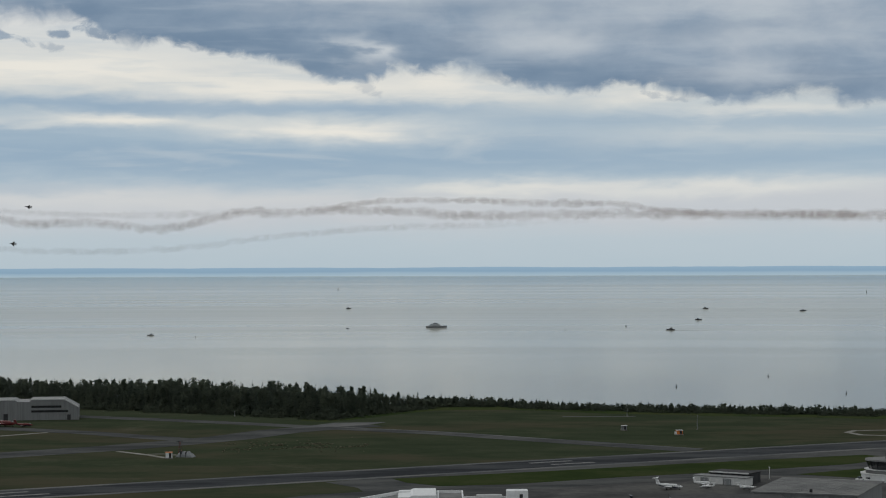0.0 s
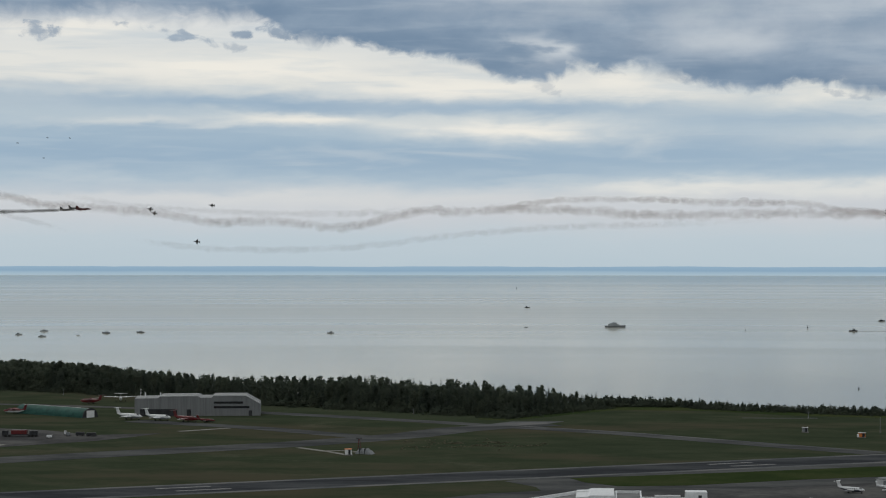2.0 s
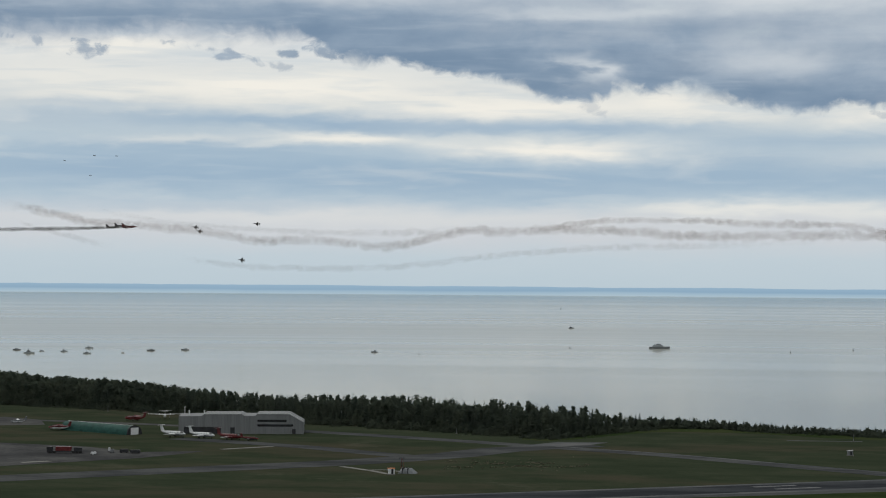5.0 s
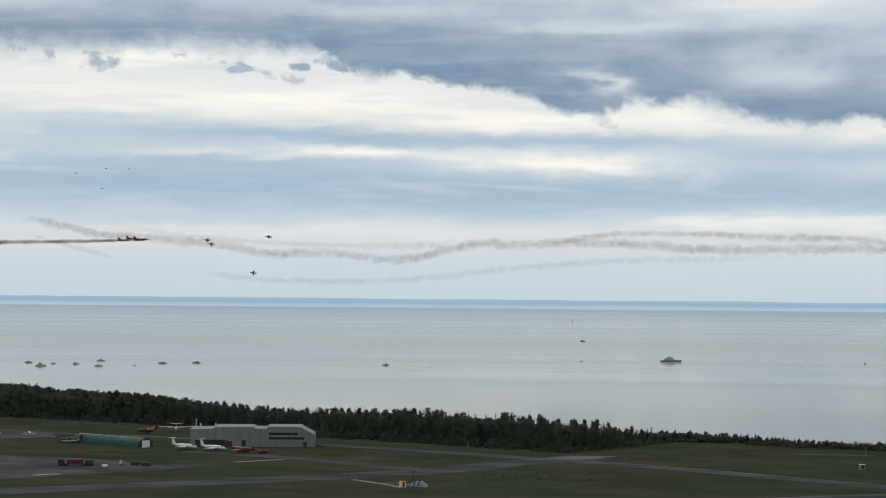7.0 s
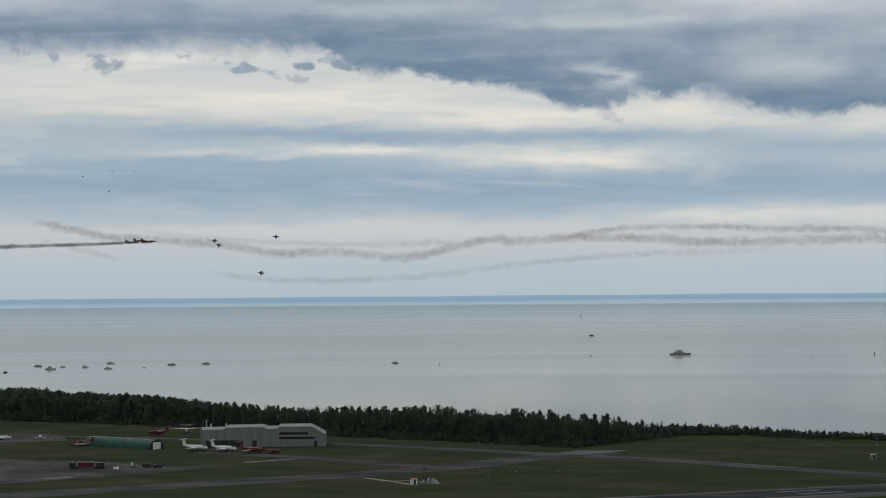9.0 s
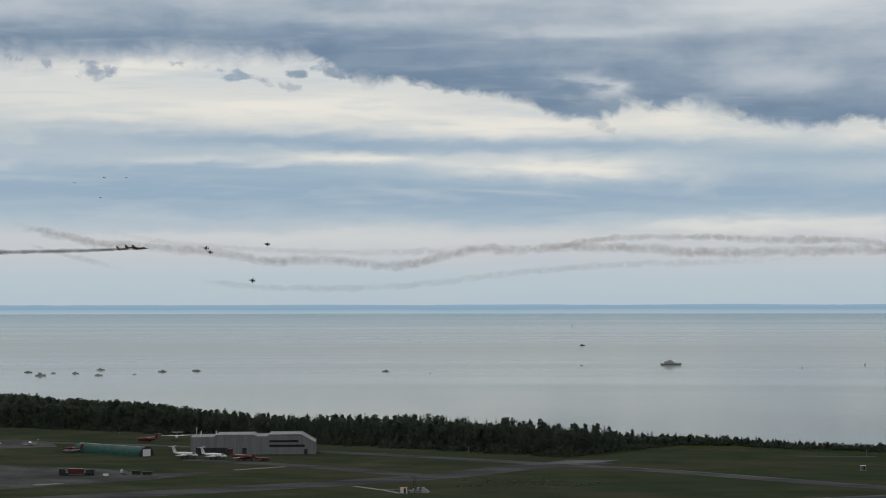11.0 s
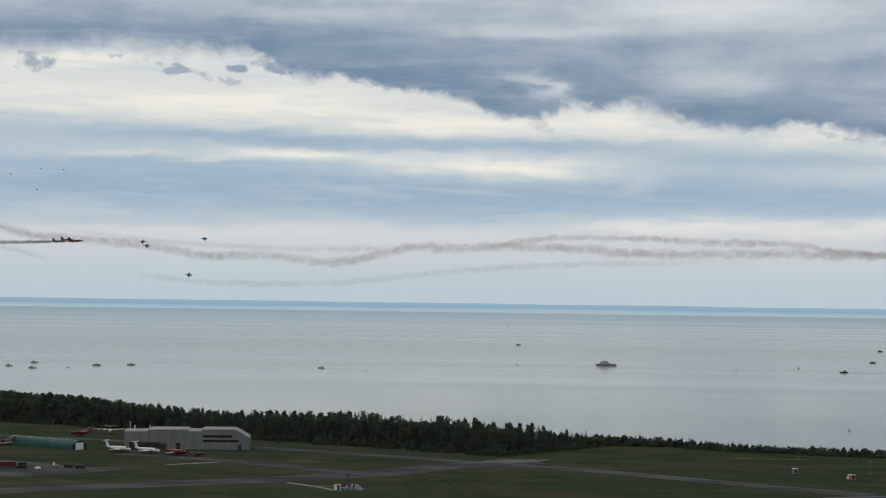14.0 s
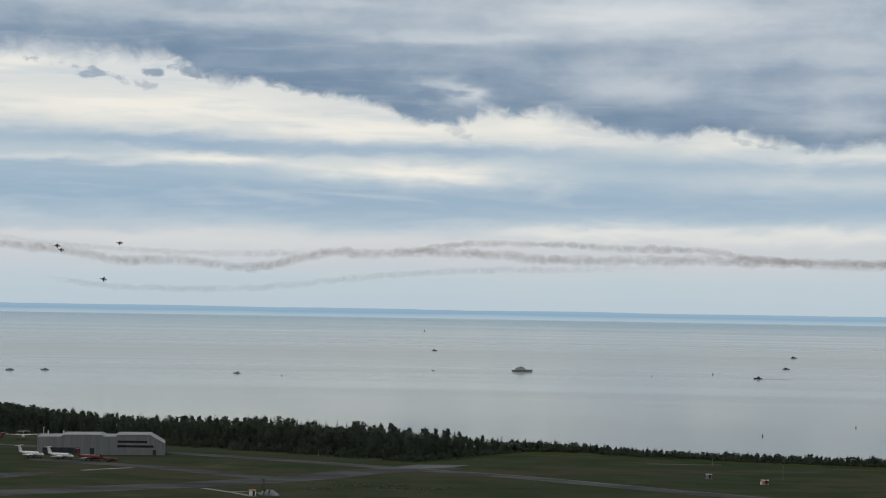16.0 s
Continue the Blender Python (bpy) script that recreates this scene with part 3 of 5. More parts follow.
strip("path_loop", [(235, 838), (190, 842), (174, 849), (171, 862), (176, 871), (190, 873), (235, 870)], 3.0, 0.08, M_PALE, "pale gravel loop beyond the runway", "path")
strip("path_bushes", [(58, 957), (74, 957), (92, 958)], 2.0, 0.08, M_SHOULDER, "thin gravel track by the bushes", "path")
sheet("taxiway_south", [(-36, 670), (-10, 692), (330, 877), (330, 470), (-90, 470), (-70, 600), (-39, 633), (-23, 642), (-25, 653)], 0.04, M_ASPHALT, "dark grey asphalt taxiway along the runway", "taxiway")
sheet("grass_island", [(-14.7, 680.3), (4.9, 688.8), (43.6, 706.4), (84.6, 727), (127.7, 746.6), (157, 760), (166, 748), (144.8, 724.7), (100.7, 700.4), (60.8, 683.1), (22.8, 661.5), (1.1, 657.2), (-10, 668)], 0.1, M_LUSH, "bright green mown grass island beside the runway", "lawn")
sheet("grass_island_east", [(120, 690), (150, 712), (190, 735), (230, 740), (200, 700), (140, 676)], 0.1, M_LUSH, "small green grass island near the control tower", "lawn")
sheet("apron_east", [(-2, 628), (20, 640), (45, 655), (84, 676), (108, 688), (130, 676), (250, 690), (330, 650), (330, 480), (-20, 480)], 0.07, M_CONCRETE, "light grey concrete apron with parked aeroplanes", "apron")

# rough unmown growth between the meadow and the shore scrub
ROUGH_X = [-62 + 12 * k for k in range(33)]
sheet("rough_meadow", [(x, front(x) - 17 - 7 * noise.noise((x * 0.03, 1.0, 0.0))) for x in ROUGH_X] + [(x, front(x) + 14) for x in reversed(ROUGH_X)], 0.05, M_ROUGH, "rough dark green unmown meadow before the shore scrub", "meadow")

# ---- the tower where the viewer stands ----
tower = tagged(part("wall_tower", box((0, -7, 34.1), (16, 12, 68.2)), M_PLASTER), "pale plastered wall of a tall apartment block", "wall", kind="structure")
tagged(part("floor", box((0, -0.4, 68.3), (8, 3.2, 0.2)), M_PLASTER), "pale concrete balcony floor", "floor", kind="structure")
tagged(part("ceiling", box((0, -0.4, 71.6), (8, 3.2, 0.2)), M_PLASTER), "pale concrete slab over the balcony", "ceiling", kind="structure")
tagged(part("wall_back", box((0, -2.1, 69.95), (8, 0.2, 3.5)), M_PLASTER), "pale plaster wall behind the balcony", "wall", kind="structure")
jamb = tagged(part("trim_jamb", box((-0.453, 1.12, 69.95), (0.16, 0.07, 3.1), 0, 0.006), M_FRAME), "dark brown upright window frame", "frame", kind="structure")


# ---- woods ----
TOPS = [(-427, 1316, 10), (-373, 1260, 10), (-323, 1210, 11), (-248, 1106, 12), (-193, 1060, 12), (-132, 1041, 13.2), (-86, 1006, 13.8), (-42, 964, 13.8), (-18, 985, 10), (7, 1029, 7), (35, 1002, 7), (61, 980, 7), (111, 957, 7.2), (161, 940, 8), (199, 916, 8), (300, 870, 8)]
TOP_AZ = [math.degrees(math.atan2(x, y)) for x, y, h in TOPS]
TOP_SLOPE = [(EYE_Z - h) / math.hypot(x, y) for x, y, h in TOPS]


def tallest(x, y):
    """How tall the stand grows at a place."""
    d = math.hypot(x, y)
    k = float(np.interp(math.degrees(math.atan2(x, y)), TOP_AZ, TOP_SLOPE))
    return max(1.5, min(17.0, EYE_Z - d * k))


rng = np.random.default_rng(11)


def leaf_cloud(kind, count, size, floor=0.0):
    """Leaf clumps of one crown, one metre tall, as corner points of small quads; none below floor."""
    core = count // 7
    quads = []
    if kind != "conifer":
        k, w = 13, {"broad": 0.16, "slim": 0.07}[kind]
        zs = np.linspace(0.14, 0.9, k) + rng.uniform(-0.03, 0.03, k)
        lean = (1.15 - zs) * w
        lobes = np.column_stack([rng.uniform(-1, 1, k) * lean, rng.uniform(-1, 1, k) * lean, zs, rng.uniform(0.1, 0.15, k) * (1.25 - 0.65 * zs) * (1.2 if kind == "broad" else 1.0)])
    while len(quads) < count:
        inner = len(quads) < core
        if kind == "conifer":
            z = 0.06 + 0.94 * (1 - math.sqrt(rng.random()))
            r = (1.03 - z) * 0.2 * (rng.uniform(0.0, 0.45) if inner else rng.uniform(0.4, 1.15)) * (0.85 + 0.3 * math.sin(z * 46))
            a = rng.uniform(0, 2 * math.pi)
            c = np.array([r * math.cos(a), r * math.sin(a), z])
            u = np.array([math.cos(a), math.sin(a), -0.45])
            w = np.array([-math.sin(a), math.cos(a), rng.uniform(-0.3, 0.3)])
            s = size * (1.2 - 0.75 * z) * (1.8 if inner else 1.0)
        else:
            x0, y0, z0, rr = lobes[rng.integers(len(lobes))]
            n = rng.normal(size=3)
            n /= np.linalg.norm(n)
            c = np.array([x0, y0, z0]) + n * rr * (rng.uniform(0.0, 0.5) if inner else rng.uniform(0.5, 1.12))
            u = rng.normal(size=3)
            u /= np.linalg.norm(u)
            w = np.cross(u, rng.normal(size=3))
            w /= np.linalg.norm(w)
            s = size * rng.uniform(0.6, 1.2) * (1.8 if inner else 1.0)
        if c[2] >= floor:
            quads.append([c - u * s - w * s * 0.6, c + u * s * 0.2 - w * s, c + u * s + w * s * 0.5, c - u * s * 0.3 + w * s])
    return np.array(quads).reshape(-1, 3)


def mesh_of_quads(name, verts, material):
    me = bpy.data.meshes.new(name)
    n = len(verts)
    me.vertices.add(n)
    me.vertices.foreach_set("co", verts.astype(np.float32).ravel())
    me.loops.add(n)
    me.loops.foreach_set("vertex_index", np.arange(n, dtype=np.int32))
    me.polygons.add(n // 4)
    me.polygons.foreach_set("loop_start", np.arange(0, n, 4, dtype=np.int32))
    me.update(calc_edges=True)
    me.materials.append(material)
    return me


def trunk_mesh(limbs):
    bm = rod(0, 0, 0.0, 0.9, 0.016, 0.004, 6)
    for k in range(limbs):
        a, z = 2.4 * k, 0.3 + 0.08 * k
        tip = Vector((0.15 * math.cos(a), 0.15 * math.sin(a), z + 0.12))
        side = Vector((-math.sin(a), math.cos(a), 0)) * 0.005
        up = Vector((0, 0, 0.006))
        base = Vector((0, 0, z))
        rings(bm, [[base + side, base + up, base - side, base - up], [tip + side * 0.3, tip + up * 0.3, tip - side * 0.3, tip - up * 0.3]])
    return bm


def build_woods():
    kinds = [("conifer", M_LEAF), ("conifer", M_LEAF), ("broad", M_LEAF2), ("slim", M_LEAF2), ("slim", M_LEAF)]
    models = []
    for kind, material in kinds:
        conifer = kind == "conifer"
        ob = thing("spruce_tree" if conifer else "poplar_tree", pose(0, 0, 0), "dark green narrow spruce at the edge of the woods" if conifer else "dark green rounded poplar at the edge of the woods", "tree", "trees along the woods' edge")
        part("trunk", trunk_mesh(3 if conifer else 6), M_BARK, ob)
        crown = new("crown", mesh_of_quads("crown", leaf_cloud(kind, 620, 0.026 if conifer else 0.03), material))
        crown.parent = ob
        models.append(ob)
    near = [[leaf_cloud("conifer", 430, 0.028) for _ in range(5)], [leaf_cloud("broad" if q < 3 else "slim", 430, 0.032) for q in range(5)]]
    tops = [[leaf_cloud("conifer", 120, 0.03, 0.5) for _ in range(5)], [leaf_cloud("broad" if q < 3 else "slim", 190, 0.032, 0.5) for q in range(5)]]
    shrub = [leaf_cloud("conifer" if q < 3 else "broad", 90, 0.06) for q in range(6)]
    heaps = {0: [], 1: []}
    bush = []
    singles = 0
    used = set()
    cell = set()

    def place(q, x, y, h, wide, turn):
        a = radians(turn)
        return np.column_stack([(q[:, 0] * math.cos(a) - q[:, 1] * math.sin(a)) * h * wide + x, (q[:, 0] * math.sin(a) + q[:, 1] * math.cos(a)) * h * wide + y, q[:, 2] * h])

    def add_shrub(x, y, h, wide, turn):
        v = place(shrub[rng.integers(0, 6)], x, y, h, wide, turn)
        v[:, 2] = np.maximum(0.02, (v[:, 2] - 0.16 * h) * 1.19)
        bush.append(v)

    for _ in range(34000):
        x = rng.uniform(-560, 320)
        west = x < -14
        f, s = front(x), shore(x) - 4
        y = rng.uniform(f, s)
        depth = y - f
        step = 3.4 if west else 1.9
        key = (int(x // step), int(y // step))
        if key in cell or (x < -460 and rng.random() < 0.6):
            continue
        cell.add(key)
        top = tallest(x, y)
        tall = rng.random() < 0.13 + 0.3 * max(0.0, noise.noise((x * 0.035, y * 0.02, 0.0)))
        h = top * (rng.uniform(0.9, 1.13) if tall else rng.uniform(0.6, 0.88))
        conifer = rng.random() < (0.68 if x > -260 else 0.25)
        turn, wide = rng.uniform(0, 360), rng.uniform(0.9, 1.35) * (1.0 if x > -260 else 1.2)
        if west:
            h *= min(1.0, 0.22 + depth / rng.uniform(14, 34))
        else:
            # scrub that thickens towards the water, with thin spruces standing out of it
            if rng.random() > 3.0 * depth / max(8.0, shore(x) - f) - 0.1:
                continue
            if tall and conifer:
                heaps[0].append(place(near[0][rng.integers(0, 5)], x, y, h * rng.uniform(0.6, 0.9), wide * 1.5, turn))
            h *= rng.uniform(0.45, 0.75)
        if h > 6 and singles < 240 and 8 < depth < 60 and -425 < x < -30 and rng.random() < 0.22:
            k = rng.integers(0, 2) if conifer else rng.integers(2, 5)
            m = pose(x, y, 0, 0, 0, turn) @ Matrix.Diagonal((h * wide, h * wide, h, 1))
            if k in used:
                ob = copy_thing(models[k], pose(x, y, 0, 0, 0, turn))
            else:
                ob = models[k]
                used.add(k)
            ob.matrix_world = m
            singles += 1
        elif h < 4.6 or not west:
            add_shrub(x, y, h, wide * rng.uniform(1.4, 2.2), turn)
        else:
            model = near if depth < 40 else tops
            heaps[0 if conifer else 1].append(place(model[0 if conifer else 1][rng.integers(0, 5)], x, y, h, wide, turn))
    # a fringe of low bushes that thins out into the grass
    for _ in range(8000):
        x = rng.uniform(-430, 320)
        out = abs(rng.normal(0, 7.0 if x < -14 else 6.0))
        y = front(x) - out + 4
        if noise.noise((x * 0.05, y * 0.08, 4.0)) < -0.12:
            continue
        low = rng.uniform(0.7, 3.2) if x < -14 else rng.uniform(0.5, 1.9)
        add_shrub(x, y, low * max(0.3, 1 - out / 20), rng.uniform(1.6, 2.8) if x < -14 else rng.uniform(2.4, 4.5), rng.uniform(0, 360))
    for k, name, material, label in ((0, "spruce_woods", M_LEAF, "dense dark green spruce woods along the lake shore"), (1, "poplar_woods", M_LEAF2, "dense dark green leafy woods along the lake shore")):
        tagged(new(name, mesh_of_quads(name, np.concatenate(heaps[k]), material)), label, "woods", kind="stuff")
    tagged(new("bushes", mesh_of_quads("bushes", np.concatenate(bush), M_LEAF2)), "low dark green bushes along the shore", "bushes", kind="stuff")


build_woods()


def build_weeds():
    """Tall uncut weeds in low drifts beside the runway."""
    tufts = [leaf_cloud("broad", 40, 0.09) for _ in range(4)]
    for name, count, material, label in (("tall_weeds", 300, M_STRAW, "pale straw-coloured tall weeds in the uncut grass"),):
        made = []
        while len(made) < count:
            a, d = rng.uniform(-5.9, -1.9), rng.normal(806, 9)
            x, y = d * math.sin(radians(a)), d * math.cos(radians(a))
            if noise.noise((x * 0.07, y * 0.12, 2.0)) < 0.05:
                continue
            h = rng.uniform(0.2, 0.55)
            made.append(tufts[rng.integers(0, 4)] * (h * 4.0, h * 3.0, h) + (x, y, -0.1 * h))
        tagged(new(name, mesh_of_quads(name, np.concatenate(made), material)), label, "weeds", kind="stuff")


build_weeds()


# ---- hangar ----
def build_hangar():
    a, b = Vector((-221.6, 941.4)), Vector((-164.4, 950.4))
    h = thing("hangar", pose(a.x, a.y, 0, 0, 0, math.degrees(math.atan2(b.y - a.y, b.x - a.x))), "large grey steel-clad hangar with white roof edges and a sloping corner", "hangar")
    n = (b - a).length
    top = 9.3
    outline = [(0, 0), (n, 0), (n, 5.6), (n - 6.6, top), (n - 21.5, top), (n - 22.5, top - 0.9), (n - 27.5, top - 0.9), (n - 29, top - 0.1), (n - 46, top - 0.2), (n - 47.5, top - 1.1), (0, top - 1.2)]
    bm = rings(bmesh.new(), [[(x, y, z) for x, z in outline] for y in (0, 22)])
    part("wall", bm, M_CLAD, h)
    x = 0.6
    while x < n - 0.4:
        t = float(np.interp(x, [0, n - 46, n - 29, n - 24, n - 6.6, n], [8.1, 8.3, 8.6, 8.4, 9.2, 5.4])) - 0.5
        part("cladding_rib", box((x, -0.02, t / 2), (0.08, 0.04, t)), M_CLAD, h)
        x += 1.9
    for x0, z0, x1, z1 in ((n - 21.5, top, n - 6.6, top), (n - 6.6, top, n, 5.6), (n - 46, top - 0.2, n - 29, top - 0.1)):
        d = math.hypot(x1 - x0, z1 - z0)
        bm = box((0, 0, 0), (d, 0.5, 0.5), 0, 0.05)
        bmesh.ops.rotate(bm, cent=(0, 0, 0), matrix=Matrix.Rotation(-math.atan2(z1 - z0, x1 - x0), 3, "Y"), verts=bm.verts)
        bmesh.ops.translate(bm, vec=((x0 + x1) / 2, -0.1, (z0 + z1) / 2 + 0.15), verts=bm.verts)
        part("roof_edge", bm, M_TRIM, h, "white metal roof edge")
    for z, x0, x1 in ((6.1, n - 21.5, n - 8), (4.0, n - 21.5, n - 5)):
        w = part("window", box(((x0 + x1) / 2, -0.06, z), (x1 - x0, 0.1, 1.0)), M_GLASS, h, "long dark strip window")
        for k in range(7):
            part("mullion", box((x0 + (x1 - x0) * (k + 0.5) / 7, -0.14, z), (0.12, 0.06, 1.0)), M_DARK, w)
    part("door", box((n - 33, -0.08, 1.5), (2.0, 0.12, 3.0)), M_DARK, h, "dark open service door")
    part("door", box((n - 4.6, -0.08, 1.2), (1.6, 0.12, 2.4)), M_DARK, h, "small dark side door")
    part("hangar_door", box((11, -0.08, 1.6), (17, 0.14, 3.2)), M_DARK, h, "wide dark open hangar door")
    # two white uprights stand in for aircraft tails that show behind the roof
    for x in (3.5, 10.5):
        part("vent", rod(x + 1, 6, 8, 10.6, 0.35, 0.3), M_TRIM, h, "white upright standing in for an aircraft tail")


build_hangar()


# ---- green shelter ----
def build_shelter():
    a, b = Vector((-279, 958)), Vector((-240, 931))
    d = b - a
    s = thing("storage_shelter", pose(a.x, a.y, 0, 0, 0, math.degrees(math.atan2(d.y, d.x))), "long arched green fabric shelter with a white end door", "shelter")
    n, r, hgt = d.length, 4.3, 4.1
    arc = [(r * math.cos(math.pi * i / 16), hgt * math.sin(math.pi * i / 16) ** 0.8) for i in range(17)]
    bm = bmesh.new()
    loops = []
    for k in range(13):
        sag = 0.0 if k % 2 == 0 else 0.07
        loops.append([(n * k / 12, y * (1 - sag / 4), z * (1 - sag / 4)) for y, z in arc])
    rings(bm, loops)
    part("cover", bm, M_GREEN, s)
    for k in range(13):
        rows = [[(n * k / 12 + dx, y * 1.01, z * 1.01) for y, z in arc] for dx in (-0.06, 0.06)]
        part("hoop", rings(bmesh.new(), rows, False), M_GREEN, s)
    part("end_arch", rings(bmesh.new(), [[(n + dx, y * 1.03, z * 1.05) for y, z in arc] for dx in (0.02, 0.4)]), M_DARK, s, "dark end arch")
    part("end_door", box((n + 0.45, 0, 1.6), (0.12, 4.6, 3.2), 0, 0.03), M_WHITE, s, "white end door")
    part("ridge_strip", box((n / 2, 0.2, hgt + 0.05), (n, 0.5, 0.08)), M_TRIM, s, "pale ridge strip")


build_shelter()


# ---- aeroplanes ----
def aeroplane(m, label, length, span, body, belly, wing, tail, high=False, twin=True, group="parked aeroplanes"):
    """Nose along +x, standing on its wheels."""
    p = thing("aeroplane", m, label, "aeroplane", group)
    L, r = length, length * 0.062
    zc = r + 0.075 * L
    part("fuselage", lathe_x([(-0.5 * L, 0.15 * r, zc + 0.9 * r), (-0.38 * L, 0.45 * r, zc + 0.5 * r), (-0.2 * L, 0.9 * r, zc + 0.1 * r), (0.0, r, zc), (0.25 * L, r, zc), (0.36 * L, 0.85 * r, zc - 0.1 * r), (0.45 * L, 0.5 * r, zc - 0.25 * r), (0.5 * L, 0.1 * r, zc - 0.35 * r)], 14, 1.12), body, p)
    part("belly", lathe_x([(-0.4 * L, 0.36 * r, zc + 0.25 * r), (-0.2 * L, 0.86 * r, zc - 0.2 * r), (-0.1 * L, 0.97 * r, zc - 0.4 * r), (0.25 * L, 0.98 * r, zc - 0.42 * r), (0.42 * L, 0.5 * r, zc - 0.5 * r)], 14, 1.0), belly, p, "darker underside")
    part("windscreen", rings(bmesh.new(), [[(x, y, z) for y, z in ((-w, h0), (w, h0), (w * 0.7, h1), (-w * 0.7, h1))] for x, w, h0, h1 in ((0.32 * L, r * 0.82, zc + 0.35 * r, zc + 1.06 * r), (0.4 * L, r * 0.62, zc + 0.2 * r, zc + 0.62 * r))]), M_GLASS, p, "dark cockpit glass")
    zw = zc + (1.0 * r if high else -0.55 * r)
    for side in (-1, 1):
        root = ((0.1 * L, side * 0.5 * r, zw), (-0.09 * L, side * 0.5 * r, zw))
        tip = ((0.05 * L, side * span / 2, zw + 0.02 * span), (-0.04 * L, side * span / 2, zw + 0.02 * span))
        part("wing", blade(root, tip, (0, 0, 0.014 * L)), wing, p)
        part("tailplane", blade(((-0.43 * L, 0, zc + 3.9 * r), (-0.53 * L, 0, zc + 3.9 * r)), ((-0.47 * L, side * 0.19 * span, zc + 3.95 * r), (-0.54 * L, side * 0.19 * span, zc + 3.95 * r)), (0, 0, 0.008 * L)), tail, p)
        for k in range(6):
            part("window", box((0.22 * L - k * 0.07 * L, side * (r * 0.97), zc + 0.35 * r), (0.016 * L, 0.06, 0.02 * L)), M_GLASS, p)
        if twin:
            e = part("engine", lathe_x([(-0.08 * L, 0.12 * r, zw + 0.1 * r), (0.0, 0.42 * r, zw + 0.15 * r), (0.15 * L, 0.42 * r, zw + 0.2 * r), (0.2 * L, 0.2 * r, zw + 0.2 * r)], 10), body, p)
            bmesh_off = side * 0.17 * span
            e.location.y = bmesh_off
            for q in range(3):
                bm = blade(((0.205 * L, -0.05, 0.0), (0.205 * L, 0.05, 0.0)), ((0.205 * L, -0.03, 0.085 * L), (0.205 * L, 0.03, 0.085 * L)), (0.02, 0, 0))
                bmesh.ops.rotate(bm, cent=(0, 0, 0), matrix=Matrix.Rotation(q * 2.094 + 0.3, 3, "X"), verts=bm.verts)
                bmesh.ops.translate(bm, vec=(0, 0, zw + 0.2 * r), verts=bm.verts)
                part("propeller_blade", bm, M_DARK, e)
        gear = part("main_gear", box((-0.02 * L, side * 0.14 * span, zc * 0.5), (0.12, 0.12, zc)), M_GREY, p)
        part("wheel", rings(bmesh.new(), [[(-0.02 * L + 0.03 * L * math.cos(i * math.pi / 6), side * 0.14 * span + dy, 0.03 * L + 0.03 * L * math.sin(i * math.pi / 6)) for i in range(12)] for dy in (-0.12, 0.12)]), M_RUBBER, gear)
    part("fin", blade(((-0.33 * L, 0, zc + 0.7 * r), (-0.49 * L, 0, zc + 0.9 * r)), ((-0.45 * L, 0, zc + 4.0 * r), (-0.54 * L, 0, zc + 4.0 * r)), (0, 0.012 * L, 0)), tail, p)
    nose = part("nose_gear", box((0.38 * L, 0, zc * 0.45), (0.1, 0.1, zc * 0.9)), M_GREY, p)
    part("wheel", rings(bmesh.new(), [[(0.38 * L + 0.024 * L * math.cos(i * math.pi / 6), dy, 0.024 * L + 0.024 * L * math.sin(i * math.pi / 6)) for i in range(12)] for dy in (-0.1, 0.1)]), M_RUBBER, nose)
    return p


aeroplane(pose(-219, 920, 0, 0, 0, -22), "white twin-propeller aeroplane with a tall tail, parked by the hangar", 13.8, 14, M_WHITE, M_GREY, M_WHITE, M_WHITE)
aeroplane(pose(-204.5, 914.5, 0, 0, 0, -22), "white twin-propeller aeroplane parked beside a red one", 13.8, 14, M_WHITE, M_GREY, M_WHITE, M_WHITE)
aeroplane(pose(-190.5, 908.5, 0, 0, 0, -22), "red twin-propeller aeroplane with white wings", 13.4, 14, M_RED, M_RED, M_WHITE, M_RED)
aeroplane(pose(-181, 906, 0, 0, 0, -10), "low red single-engined aeroplane on the grass edge", 8.5, 9, M_RED, M_DARK, M_RED, M_RED, False, False)
aeroplane(pose(-263, 1022, 0, 0, 0, 165), "red high-winged aeroplane parked behind the shelter", 12, 17, M_RED, M_RED, M_RED, M_RED, True)
aeroplane(pose(-252, 1040, 0, 0, 0, 104), "white high-winged aeroplane with a tall fin before the woods", 12, 17, M_WHITE, M_WHITE, M_WHITE, M_WHITE, True)
aeroplane(pose(-281, 951, 0, 0, 0, 172), "red aeroplane with a white nose beside the green shelter", 11.5, 13, M_RED, M_WHITE, M_RED, M_RED, True)
aeroplane(pose(-334, 992, 0, 0, 0, 20), "small white aeroplane on the far apron", 10, 11, M_WHITE, M_WHITE, M_WHITE, M_WHITE)
aeroplane(pose(-315, 995, 0, 0, 0, 200), "small dark and white aeroplane on the far apron", 8, 10, M_GREY, M_WHITE, M_WHITE, M_GREY, True, False)
aeroplane(pose(72.3, 645, 0, 0, 0, -32), "white aeroplane with a dark blue belly and tall tail", 9.2, 10.5, M_WHITE, M_NAVY, M_NAVY, M_WHITE)
aeroplane(pose(84.5, 657, 0, 0, 0, -8), "small white light aeroplane beside the low shed", 6.2, 8.0, M_WHITE, M_WHITE, M_WHITE, M_WHITE, False, False)
aeroplane(pose(84.5, 648, 0, 0, 0, 160), "small white light aeroplane parked on the apron", 4.8, 6.5, M_WHITE, M_GREY, M_WHITE, M_WHITE, True, False)
